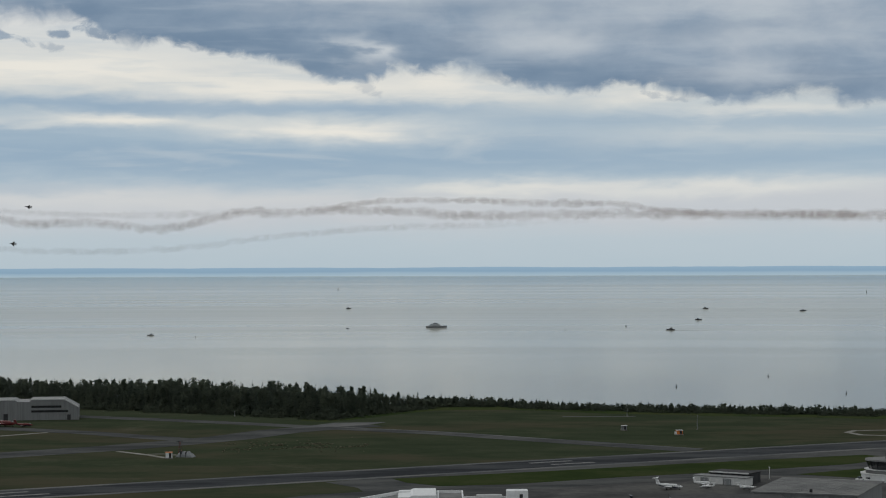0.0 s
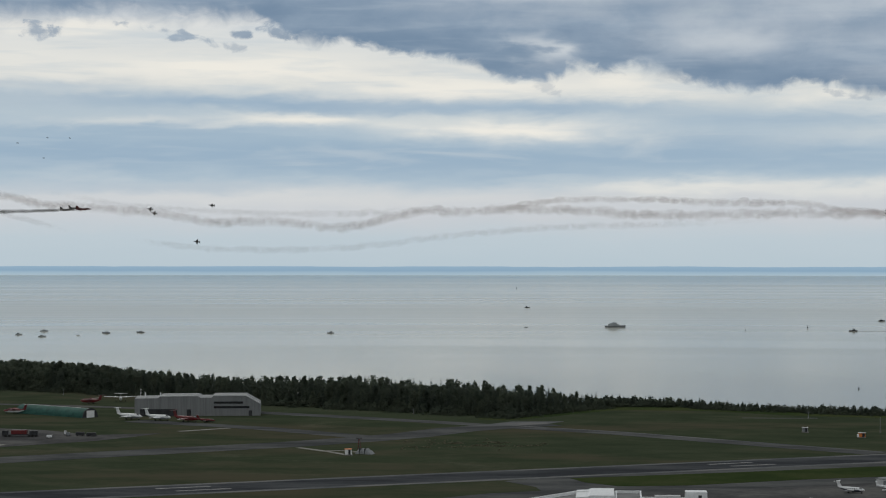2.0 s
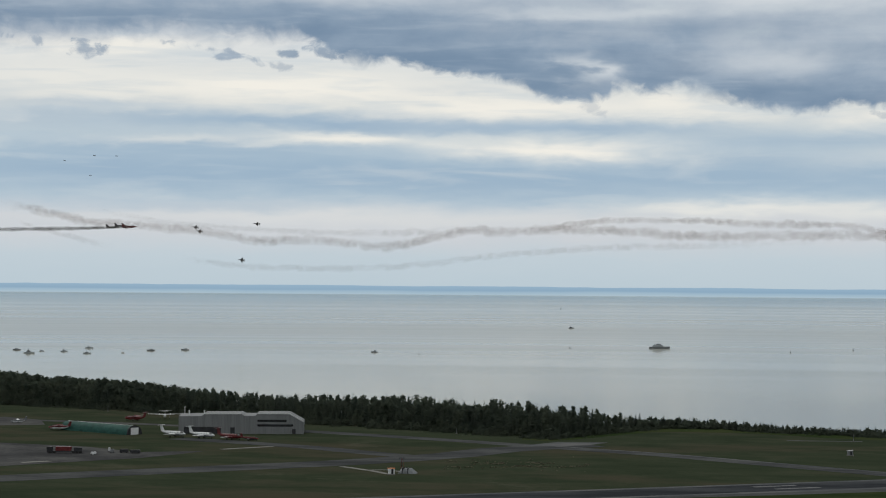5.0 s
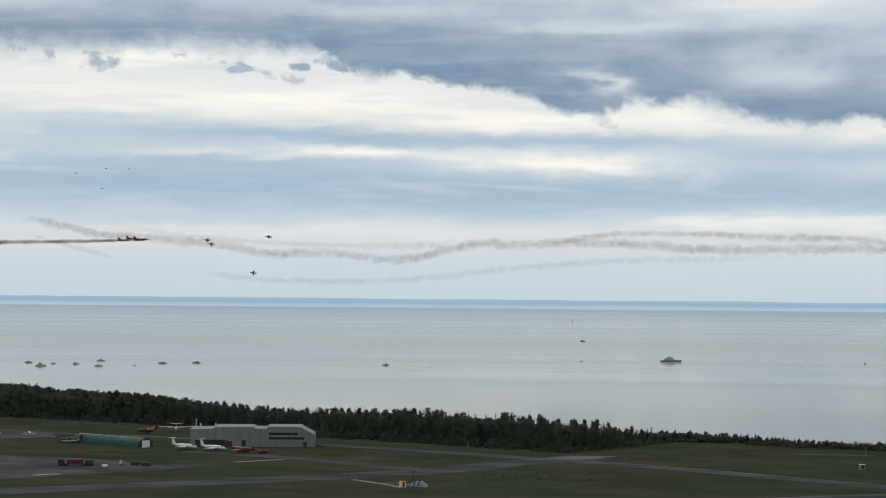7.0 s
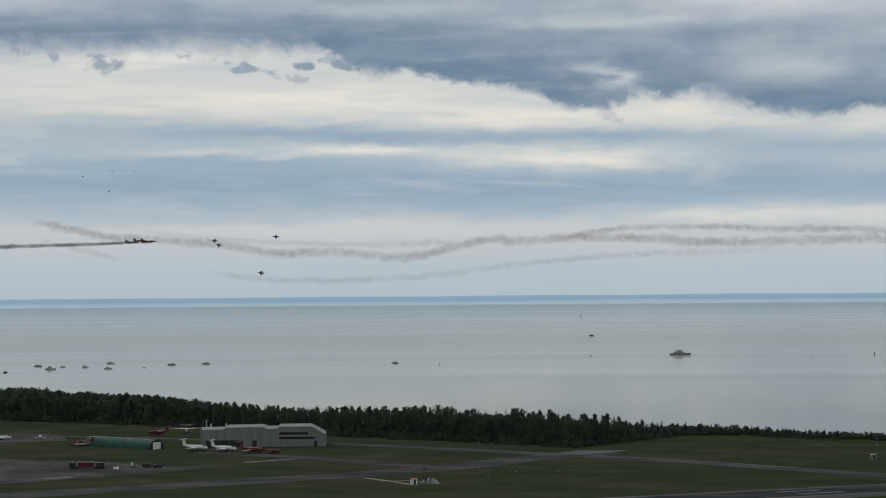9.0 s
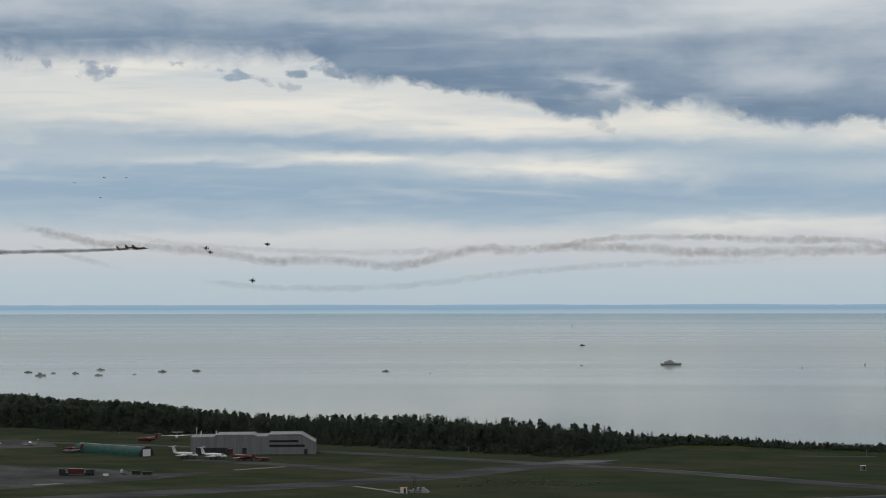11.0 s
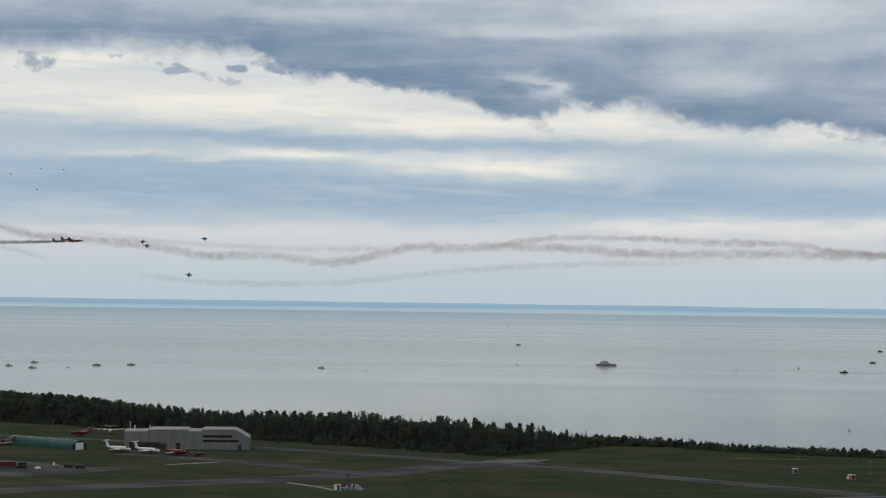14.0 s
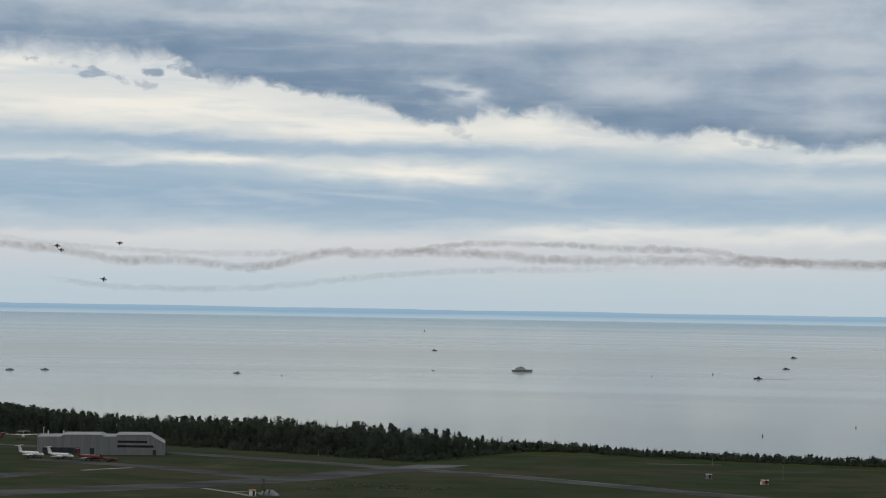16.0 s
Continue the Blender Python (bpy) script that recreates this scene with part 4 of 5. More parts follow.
aeroplane(pose(96.2, 643, 0, 0, 0, 35), "white light aeroplane beside the dark hangar end", 6.2, 8.0, M_WHITE, M_GREY, M_WHITE, M_WHITE, True, False)
aeroplane(pose(60, 606, 0, 0, 0, 8), "small white and dark aeroplane with a red nose", 7.0, 9.0, M_WHITE, M_NAVY, M_WHITE, M_NAVY, False, False)


# ---- buildings of the east apron ----
def building(name, m, size, label, wall, roof, doors=(), roof_label=""):
    """A plain low building with a parapet roof; size is length, depth, height."""
    b = thing(name, m, label, "building")
    lx, ly, h = size
    part("wall", box((lx / 2, ly / 2, h / 2), (lx, ly, h)), wall, b)
    part("roof", box((lx / 2, ly / 2, h + 0.12), (lx + 0.5, ly + 0.5, 0.24), 0, 0.05), roof, b, roof_label)
    for x, w, z, material in doors:
        part("door", box((x, -0.05, z / 2), (w, 0.1, z)), material, b)
    return b


shed = building("low_shed", pose(82.4, 664.6, 0, 0, 0, -36), (18.5, 5, 2.4), "long low shed with pale corrugated walls", M_TRIM, M_CLAD, [(4, 3, 2.0, M_GREY), (12, 3, 2.0, M_GREY)])
for k in range(12):
    part("wall_rib", box((0.8 + k * 1.5, -0.06, 1.15), (0.12, 0.1, 2.3)), M_TRIM, shed)
dark = building("dark_hangar", pose(88.0, 667.5, 0, 0, 0, -36), (14.0, 8, 3.3), "small dark hangar with a white roof edge", M_DARK, M_DARKROOF)
part("roof_edge", box((7, -0.3, 3.4), (14.4, 0.3, 0.35)), M_TRIM, dark, "white metal roof edge")
part("end_door", box((14.06, 4, 1.5), (0.12, 6.6, 3.0)), M_DARK, dark, "dark open end")


def build_big_hangar():
    """The wide grey-roofed building beside the apron."""
    A, B, D = Vector((86.4, 569)), Vector((101.8, 605)), Vector((113.4, 558))
    u, v = D - A, B - A
    h = thing("grey_roofed_hangar", pose(A.x, A.y, 0, 0, 0, math.degrees(math.atan2(u.y, u.x))), "wide building with a low grey metal roof beside the apron", "hangar")
    lx, ly = u.length, v.length
    part("wall", box((lx / 2, ly / 2, 3.7), (lx - 0.6, ly - 0.6, 7.4)), M_CLAD, h)
    bm = rings(bmesh.new(), [[(x, y, z) for x, z in ((-0.3, 7.4), (lx + 0.3, 7.4), (lx + 0.3, 7.75), (lx / 2, 7.8), (-0.3, 7.75))] for y in (-0.3, ly + 0.3)])
    part("roof", bm, M_ROOF, h, "weathered grey metal roof")
    for k in range(1, 20):
        y = ly * k / 20
        for x0, x1 in ((-0.3, lx / 2), (lx / 2, lx + 0.3)):
            z0, z1 = (7.73, 7.78) if x0 < 0 else (7.78, 7.73)
            part("roof_seam", rings(bmesh.new(), [[(x0, y - 0.05, z0), (x0, y + 0.05, z0), (x0, y + 0.05, z0 + 0.09), (x0, y - 0.05, z0 + 0.09)], [(x1, y - 0.05, z1), (x1, y + 0.05, z1), (x1, y + 0.05, z1 + 0.09), (x1, y - 0.05, z1 + 0.09)]]), M_ROOF, h)
    part("roof_vent", rod(lx * 0.55, 2.2, 7.7, 8.7, 0.45, 0.4, 10), M_DARK, h, "dark roof vent")
    part("gutter", box((-0.4, ly / 2, 7.5), (0.3, ly, 0.3)), M_DARK, h)


build_big_hangar()
building("felt_roofed_building", pose(63.5, 545, 0, 0, 0, 0), (30, 22, 7.0), "low building with a flat black felt roof", M_CLAD, M_DARKROOF)


def build_terminal():
    """White flat-roofed blocks with raised parapets and a plant room."""
    t = thing("terminal_building", pose(0, 0, 0), "white flat-roofed terminal building with a boxy plant room", "building")
    west = [(-30, 525), (-0.2, 525), (-0.2, 561), (-10.4, 560.3), (-23.3, 539.5)]
    part("wall", prism(west, 0, 8.2), M_WHITE, t)
    part("roof", prism([(-28, 527), (-0.8, 527), (-0.8, 560), (-10.2, 559.4), (-22.6, 539.2)], 8.2, 8.35), M_ROOF, t, "grey flat roof")
    for (xa, ya), (xb, yb) in zip(west[2:], west[3:]):
        d = math.hypot(xb - xa, yb - ya)
        part("parapet", box(((xa + xb) / 2, (ya + yb) / 2, 8.6), (d, 0.4, 0.9), math.atan2(yb - ya, xb - xa)), M_WHITE, t)
    for x0, x1, y0, y1, h in ((0.0, 7.0, 530, 569, 7.9), (7.2, 24.0, 525, 563, 6.9)):
        part("wall", box(((x0 + x1) / 2, (y0 + y1) / 2, h / 2 - 0.2), (x1 - x0, y1 - y0, h - 0.4)), M_WHITE, t)
        part("roof", box(((x0 + x1) / 2, (y0 + y1) / 2, h - 0.5), (x1 - x0 - 0.6, y1 - y0 - 0.6, 0.3)), M_ROOF, t, "grey flat roof")
        for c, s in ((((x0 + x1) / 2, y1 - 0.2, h - 0.15), (x1 - x0, 0.4, 1.1)), ((x0 + 0.2, (y0 + y1) / 2, h - 0.16), (0.4, y1 - y0 - 0.9, 1.1)), ((x1 - 0.2, (y0 + y1) / 2, h - 0.16), (0.4, y1 - y0 - 0.9, 1.1))):
            part("parapet", box(c, s, 0, 0.04), M_WHITE, t)
    part("raised_roof", rings(bmesh.new(), [[(x, y, z) for x, z in ((-10.5, 8.4), (-0.4, 8.4), (-0.4, 9.2), (-6.6, 9.2), (-7.4, 8.8), (-10.5, 8.7))] for y in (548, 566)]), M_WHITE, t, "raised white roof section")
    part("roof_light", rings(bmesh.new(), [[(3.0 + 6 * math.cos(a), 548 + 4 * math.sin(a), z) for a in [i * math.pi / 8 for i in range(16)]] for z in (7.5, 8.2)]), M_DARK, t, "round dark roof light")
    block = part("plant_room", box((21.5, 558, 8.0), (5.8, 5, 3.0), 0, 0.12), M_WHITE, t, "white boxy plant room")
    part("door", box((22.5, 555.45, 7.7), (0.9, 0.1, 1.9)), M_DARK, block, "narrow dark door")
    part("roof_duct", box((14, 560, 7.6), (7, 1.4, 1.0), 0, 0.1), M_TRIM, t, "pale roof duct")


build_terminal()


def build_control_tower():
    c = thing("control_tower", pose(146.6, 671, 0), "squat white control tower with a dark glazed cab", "control tower")

    def drum(name, r0, r1, z0, z1, material, label="", parent=c, seg=16):
        return part(name, rings(bmesh.new(), [[(r * math.cos(2 * math.pi * i / seg), r * math.sin(2 * math.pi * i / seg), z) for i in range(seg)] for r, z in ((r0, z0), (r1, z1))]), material, parent, label)

    drum("base", 9.0, 9.0, 0, 2.2, M_WHITE)
    drum("base_roof", 9.3, 9.3, 2.2, 2.5, M_TRIM)
    drum("middle", 7.6, 7.6, 2.5, 3.6, M_ROOF, "pale grey middle storey")
    drum("gallery", 8.0, 8.0, 3.6, 3.8, M_TRIM)
    cab = drum("cab", 6.3, 7.4, 3.8, 6.5, M_GLASS, "dark outward-leaning glass")
    for i in range(16):
        a = 2 * math.pi * i / 16
        part("mullion", rings(bmesh.new(), [[(r * math.cos(a + d), r * math.sin(a + d), z) for r, d in ((q - 0.05, -0.012), (q + 0.1, -0.012), (q + 0.1, 0.012), (q - 0.05, 0.012))] for q, z in ((6.32, 3.8), (7.42, 6.5))]), M_DARK, cab)
    drum("cab_roof", 7.8, 7.6, 6.5, 6.95, M_ROOF, "grey flat cab roof")
    part("antenna", rod(-1, 0, 6.95, 8.8, 0.12), M_DARK, c)
    part("roof_unit", box((1.5, -1, 7.3), (2.2, 1.6, 0.7)), M_GREY, c)


build_control_tower()


def pole(name, x, y, h, r, material, label, category):
    p = thing(name, pose(x, y, 0), label, category)
    part("shaft", rod(0, 0, 0, h, r, r * 0.6), material, p)
    part("foot", rod(0, 0, 0, 0.3, r * 3), M_PALE, p)
    part("head", box((0, 0, h + 0.1), (r * 2.4, r * 2.4, 0.3), 0, 0.03), material, p)
    return p


pole("light_mast", 108, 672.5, 4.0, 0.13, M_TRIM, "pale lighting mast beside the hangar roof", "mast")
pole("marker_post", -94.7, 967.5, 2.2, 0.16, M_GREY, "short pale post before the woods", "post")
pole("marker_post", -56.5, 955.0, 2.2, 0.16, M_GREY, "short pale post at the meadow's edge", "post")
pole("marker_post", 87.8, 955.3, 3.0, 0.16, M_GREY, "thin white post near the bushes", "post")
pole("marker_post", -296, 1092, 2.5, 0.16, M_GREY, "short pale post before the tall woods", "post")
pole("tall_pole", 110.7, 880, 6.0, 0.12, M_GREY, "thin grey antenna mast near the orange hut", "mast")
# this white pole stands in for an aircraft's T-tail showing above the hangar
pole("tall_pole", -226.5, 975, 10.2, 0.25, M_TRIM, "white pole standing in for an aircraft tail behind the hangar", "mast")

for x, y in ((136.5, 674), (139, 672.5)):
    v = thing("parked_car", pose(x, y - 6, 0, 0, 0, 20), "small white car parked by the control tower", "car", "cars by the tower")
    part("body", box((0, 0, 0.62), (2.6, 1.6, 0.6), 0, 0.15), M_WHITE, v)
    part("cabin", box((-0.1, 0, 1.15), (1.4, 1.4, 0.5), 0, 0.14), M_GLASS, v)
    for wx in (-0.8, 0.8):
        for wy in (-0.75, 0.75):
            part("wheel", rings(bmesh.new(), [[(wx + 0.32 * math.cos(i * math.pi / 6), wy + dy, 0.32 + 0.32 * math.sin(i * math.pi / 6)) for i in range(12)] for dy in (-0.1, 0.1)]), M_RUBBER, v)


# ---- equipment on the field ----
def hut(name, x, y, size, material, label, turn=0.0, stripe=None):
    h = thing(name, pose(x, y, 0, 0, 0, turn), label, "equipment hut")
    part("plinth", box((0, 0, 0.15), (size[0] + 0.5, size[1] + 0.5, 0.3)), M_PALE, h)
    part("cabin", box((0, 0, 0.3 + size[2] / 2), size, 0, 0.06), material, h)
    part("roof", box((0, 0, 0.36 + size[2]), (size[0] + 0.3, size[1] + 0.3, 0.16)), stripe or M_TRIM, h)
    part("door", box((size[0] * 0.15, -size[1] / 2 - 0.03, 1.2), (0.8, 0.06, 1.8)), M_DARK, h)
    return h


hut("equipment_hut", -98, 756, (2.4, 2.2, 1.9), M_WHITE, "small white equipment hut with an orange roof", 10, M_ORANGE)


def build_radio_mound(x, y):
    """A sheeted grey heap of equipment with a lattice aerial on it."""
    t = thing("sheeted_equipment", pose(x, y, 0, 0, 0, -15), "grey sheeted heap of equipment beside the white hut", "equipment")
    loops = []
    for k in range(9):
        u = -1 + k / 4
        high = 1.9 * (1 - abs(u) ** 2.4) ** 0.6 * (1 + 0.3 * noise.noise((u * 2.1, 3.0, 0))) + 0.1
        loops.append([(u * 3.4, 2.0 * math.cos(math.pi * i / 8), max(0.0, high * math.sin(math.pi * i / 8) * (1 + 0.25 * noise.noise((u * 3, i, 1.0))))) for i in range(9)])
    part("cover", rings(bmesh.new(), loops), M_GREY, t)
    for u in (-1.4, 0.6):
        part("lashing", box((u, 0, 1.0), (0.18, 4.1, 2.0), 0, 0.06), M_DARK, t, "dark lashing strap")
    a = thing("warning_mast", pose(x - 2.4, y + 1.5, 0), "dark red lattice mast beside the sheeted heap", "mast")
    for i in range(3):
        w = 2 * math.pi * i / 3
        part("leg", rings(bmesh.new(), [[(q * math.cos(w) + 0.09 * math.cos(v), q * math.sin(w) + 0.09 * math.sin(v), z) for v in (0.0, 2.1, 4.2)] for q, z in ((0.9, 0.0), (0.22, 5.4))]), M_RED, a)
    for z in (0.8, 1.8, 2.8, 3.8, 4.8):
        q = 0.9 - 0.126 * z
        part("crosspiece", rings(bmesh.new(), [[(k * math.cos(2 * math.pi * i / 3), k * math.sin(2 * math.pi * i / 3), h) for i in range(3)] for k, h in ((q + 0.1, z), (q + 0.1, z + 0.16))]), M_DARK, a)
    part("aerial", box((0, 0, 5.5), (2.2, 0.12, 0.12)), M_DARK, a)
    for k in range(-2, 3):
        part("rod", rod(k * 0.5, 0, 5.2, 5.9, 0.05), M_DARK, a)


build_radio_mound(-92.6, 762)
hut("equipment_cabinet", 79.2, 877, (2.2, 1.8, 1.7), M_GREY, "pale grey equipment cabinet in the meadow", 5)
h2 = hut("orange_hut", 99.8, 852.6, (2.6, 2.0, 1.6), M_ORANGE, "orange and white equipment hut by the runway", 5, M_TRIM)
part("white_panel", box((-1.6, -0.8, 0.9), (1.0, 0.3, 1.2)), M_WHITE, h2, "white side panel")
part("black_panel", box((0.6, -1.06, 1.1), (0.9, 0.1, 1.2)), M_DARK, h2, "black panel")


def truck(m, label):
    t = thing("flatbed_truck", m, label, "truck")
    part("cab", box((-6.2, 0, 1.5), (2.4, 2.4, 2.4), 0, 0.2), M_DARK, t)
    part("windscreen", box((-7.42, 0, 2.0), (0.06, 2.0, 0.8)), M_GLASS, t)
    part("chassis", box((0.4, 0, 0.9), (13, 2.3, 0.4)), M_DARK, t)
    part("load", box((-0.6, 0, 1.95), (6.4, 2.4, 1.7), 0, 0.08), M_RED, t, "red load box")
    part("tail_box", box((5.2, 0, 1.8), (3.2, 2.4, 1.4), 0, 0.08), M_DARK, t, "dark rear box")
    for x in (-6, -4.4, 3.4, 4.8, 6.2):
        for y in (-1.1, 1.1):
            part("wheel", rings(bmesh.new(), [[(x + 0.5 * math.cos(i * math.pi / 6), y + dy, 0.5 + 0.5 * math.sin(i * math.pi / 6)) for i in range(12)] for dy in (-0.15, 0.15)]), M_RUBBER, t)


truck(pose(-241, 824, 0, 0, 0, 8), "dark flatbed truck with a red load on the apron")
for x, y, s, material, label in ((-227.5, 818, (2.2, 1.6, 1.0), M_WHITE, "white ground cart on the apron"), (-222.5, 828, (1.4, 1.4, 1.4), M_GREY, "grey ground power cart on the apron"), (-218, 830, (3.6, 1.8, 1.3), M_DARK, "dark tow tractor on the apron"), (-213, 828.5, (4.0, 1.8, 1.2), M_DARK, "dark baggage cart on the apron"), (-225, 833, (1.0, 1.0, 1.6), M_TRIM, "pale box on the apron")):
    c = thing("ground_cart", pose(x, y, 0, 0, 0, 12), label, "cart", "carts on the apron")
    part("body", box((0, 0, 0.3 + s[2] / 2), s, 0, 0.12), material, c)
    part("drawbar", box((s[0] / 2 + 0.4, 0, 0.35), (0.9, 0.12, 0.1)), M_DARK, c)
    for wx in (-0.3, 0.3):
        for wy in (-0.42, 0.42):
            part("wheel", rings(bmesh.new(), [[(wx * s[0] + 0.28 * math.cos(i * math.pi / 5), wy * s[1] + dy, 0.28 + 0.28 * math.sin(i * math.pi / 5)) for i in range(10)] for dy in (-0.1, 0.1)]), M_RUBBER, c)


# ---- boats and buoys ----
def afloat(az_deg, drop_deg):
    """The place on the water in that direction, by degrees below eye level."""
    k = math.tan(radians(drop_deg))
    lo, hi = 900.0, 4880.0
    for _ in range(50):
        d = (lo + hi) / 2
        lo, hi = (d, hi) if (EYE_Z - sea_height(d)) / d > k else (lo, d)
    return d * math.sin(radians(az_deg)), d * math.cos(radians(az_deg)), sea_height(d)


def hull_mesh(L, B, H):
    loops = []
    for x, w, z in ((-0.5, 0.86, 0.92), (-0.3, 0.98, 0.9), (0.0, 1.0, 0.92), (0.25, 0.8, 1.0), (0.4, 0.45, 1.1), (0.5, 0.06, 1.22)):
        loops.append([(x * L, -w * B / 2, z * H), (x * L * 0.97, -w * B * 0.36, -0.3 * H), (x * L * 0.97, w * B * 0.36, -0.3 * H), (x * L, w * B / 2, z * H)])
    return rings(bmesh.new(), loops)


def boat(place, L, turn, label, hull, cabin, fly=False, group="small boats on the lake"):
    L *= 0.85
    b = thing("motor_boat", pose(*place, 0, 0, turn), label, "boat", group)
    part("hull", hull_mesh(L, L * 0.32, L * 0.13), hull, b)
    part("cabin", rings(bmesh.new(), [[(x * L, y * L, z * L) for x, y in ((-0.26, -0.11), (0.2, -0.1), (0.2, 0.1), (-0.26, 0.11))] if z < 0.2 else [(x * L, y * L, z * L) for x, y in ((-0.24, -0.09), (0.08, -0.08), (0.08, 0.08), (-0.24, 0.09))] for z in (0.11, 0.23)]), cabin, b)
    part("window", box((-0.06 * L, 0, 0.185 * L), (0.3 * L, 0.205 * L, 0.04 * L)), M_GLASS, b)
    if fly:
        part("flybridge", box((-0.1 * L, 0, 0.27 * L), (0.26 * L, 0.16 * L, 0.08 * L), 0, 0.02 * L), cabin, b)
    part("mast", rod(-0.1 * L, 0, 0.23 * L, 0.38 * L, 0.006 * L), M_DARK, b)
    return b


BOATS = [(-17.62, 1.865, 9, 0, 0, 0), (-17.29, 1.955, 12, 0, 1, 1), (-16.96, 1.895, 6, 0, 1, 0), (-16.36, 1.905, 8, 0, 1, 1), (-15.68, 1.815, 9.5, 0, 1, 0), (-15.74, 1.96, 9, 0, 1, 0), (-14.78, 1.94, 4.5, 180, 2, 0), (-14.02, 1.875, 9.5, 180, 0, 0), (-13.09, 1.86, 9.5, 180, 0, 0), (-7.88, 1.89, 8, 180, 0, 1)]
for a, e, L, turn, tone, fly in BOATS:
    boat(afloat(a, e), L, turn, ("dark-hulled motor boat at anchor", "grey motor boat with a raised cabin", "small pale open boat")[tone], (M_GREY, M_NAVAL, M_TRIM)[tone], (M_NAVAL, M_NAVAL, M_TRIM)[tone], bool(fly))
boat(afloat(6.45, 1.79), 10.0, 180, "dark motor boat under way with a thin wake", M_DARK, M_GREY, True)
boat(afloat(7.21, 1.51), 9.0, 0, "dark low motor boat far out", M_DARK, M_DARK)
boat(afloat(7.41, 1.205), 9.0, 0, "tiny dark boat far out", M_DARK, M_DARK, True)
boat(afloat(10.05, 1.265), 10.0, 0, "dark motor boat far out on the lake", M_DARK, M_GREY)
boat(afloat(-2.44, 1.18), 8.0, 0, "tiny dark boat far out on the lake", M_DARK, M_DARK, True)
boat(afloat(-2.47, 1.73), 4.0, 0, "tiny pale open boat", M_GREY, M_GREY)
boat(afloat(-18.49, 2.02), 6.0, 60, "small dark boat near the wooded shore", M_DARK, M_DARK, True)


def patrol_ship(place):
    s = thing("patrol_ship", pose(*place, 0, 0, 0), "grey patrol ship with a stepped superstructure", "ship")
    L = 23.0
    part("hull", hull_mesh(L, 6.0, 2.4), M_GREY, s)
    part("deckhouse", rings(bmesh.new(), [[(-8.0, -2.2, 2.0), (5.2, -2.1, 2.0), (5.2, 2.1, 2.0), (-8.0, 2.2, 2.0)], [(-7.4, -2.0, 4.3), (3.4, -1.9, 4.3), (3.4, 1.9, 4.3), (-7.4, 2.0, 4.3)]]), M_NAVAL, s)
    part("bridge", rings(bmesh.new(), [[(-4.2, -1.8, 4.3), (2.4, -1.7, 4.3), (2.4, 1.7, 4.3), (-4.2, 1.8, 4.3)], [(-3.8, -1.6, 6.3), (1.2, -1.5, 6.3), (1.2, 1.5, 6.3), (-3.8, 1.6, 6.3)]]), M_NAVAL, s)
    part("bridge_window", box((-0.6, 0, 5.5), (4.6, 3.46, 0.55)), M_GLASS, s)
    for k in range(5):
        part("porthole", box((-5.6 + 2 * k, -2.15, 3.2), (0.6, 0.12, 0.5)), M_GLASS, s)
    part("funnel", rings(bmesh.new(), [[(-6.2, -0.8, 4.3), (-4.4, -0.8, 4.3), (-4.4, 0.8, 4.3), (-6.2, 0.8, 4.3)], [(-6.2, -0.6, 5.6), (-5.0, -0.6, 5.6), (-5.0, 0.6, 5.6), (-6.2, 0.6, 5.6)]]), M_NAVAL, s)
    part("mast", rod(-1.6, 0, 6.3, 8.4, 0.22, 0.1), M_NAVAL, s)
    part("radar", box((-1.6, 0, 7.4), (0.3, 1.8, 0.25)), M_NAVAL, s)
    part("flagstaff", rod(4.2, 0, 2.3, 5.4, 0.07), M_NAVAL, s)
    part("rail", box((7.6, 0, 3.3), (5.0, 0.08, 0.1)), M_NAVAL, s)
    for k in range(4):
        part("rail_post", rod(5.6 + 1.4 * k, 0, 2.2, 3.3, 0.05), M_NAVAL, s)
    s.scale = (0.95, 0.95, 0.82)
    return s


patrol_ship(afloat(-0.01, 1.715))


def wake(a0, a1, drop, width, label):
    """A low line of disturbed water behind a boat under way."""
    x0, y0, z0 = afloat(a0, drop)
    x1, y1, z1 = afloat(a1, drop)
    bm = bmesh.new()
    rows = []
    for k in range(25):
        f = k / 24
        w = width * (0.25 + 0.75 * f) * (1 - f ** 4)
        x, y, z = x0 + (x1 - x0) * f, y0 + (y1 - y0) * f, max(z0, z1) + 0.08
        j = 0.5 * noise.noise((k * 0.9, drop, 0))
        rows.append([bm.verts.new(p) for p in ((x, y - w + j, z), (x, y + j, z + 0.22), (x, y + w + j, z))])
    for p, q in zip(rows, rows[1:]):
        bm.faces.new((p[0], q[0], q[1], p[1]))
        bm.faces.new((p[1], q[1], q[2], p[2]))
    tagged(part("wake", bm, M_FOAM), label, "wake", kind="stuff")


wake(6.55, 7.5, 1.79, 1.4, "thin wake behind a dark motor boat")


def buoy(place, h, label):
    b = thing("spar_buoy", pose(*place, 0, 0, 0), label, "buoy", "buoys on the lake")
    part("float", rod(0, 0, -0.4, h * 0.45, h * 0.26, h * 0.22, 10), M_DARK, b)
    part("spar", rod(0, 0, h * 0.45, h, h * 0.13, h * 0.1), M_DARK, b)
    part("topmark", rod(0, 0, h, h * 1.14, h * 0.1, 0.02), M_DARK, b)
    return b


for a, e, h in ((9.1, 3.06, 1.6), (6.6, 3.36, 1.6), (11.2, 3.52, 1.6), (5.23, 1.71, 2.6), (3.55, 1.79, 1.6), (-2.73, 0.645, 3.0), (-6.65, 1.945, 1.6), (11.75, 0.75, 2.8)):
    buoy(afloat(a, e), h, "small dark spar buoy on the grey water")


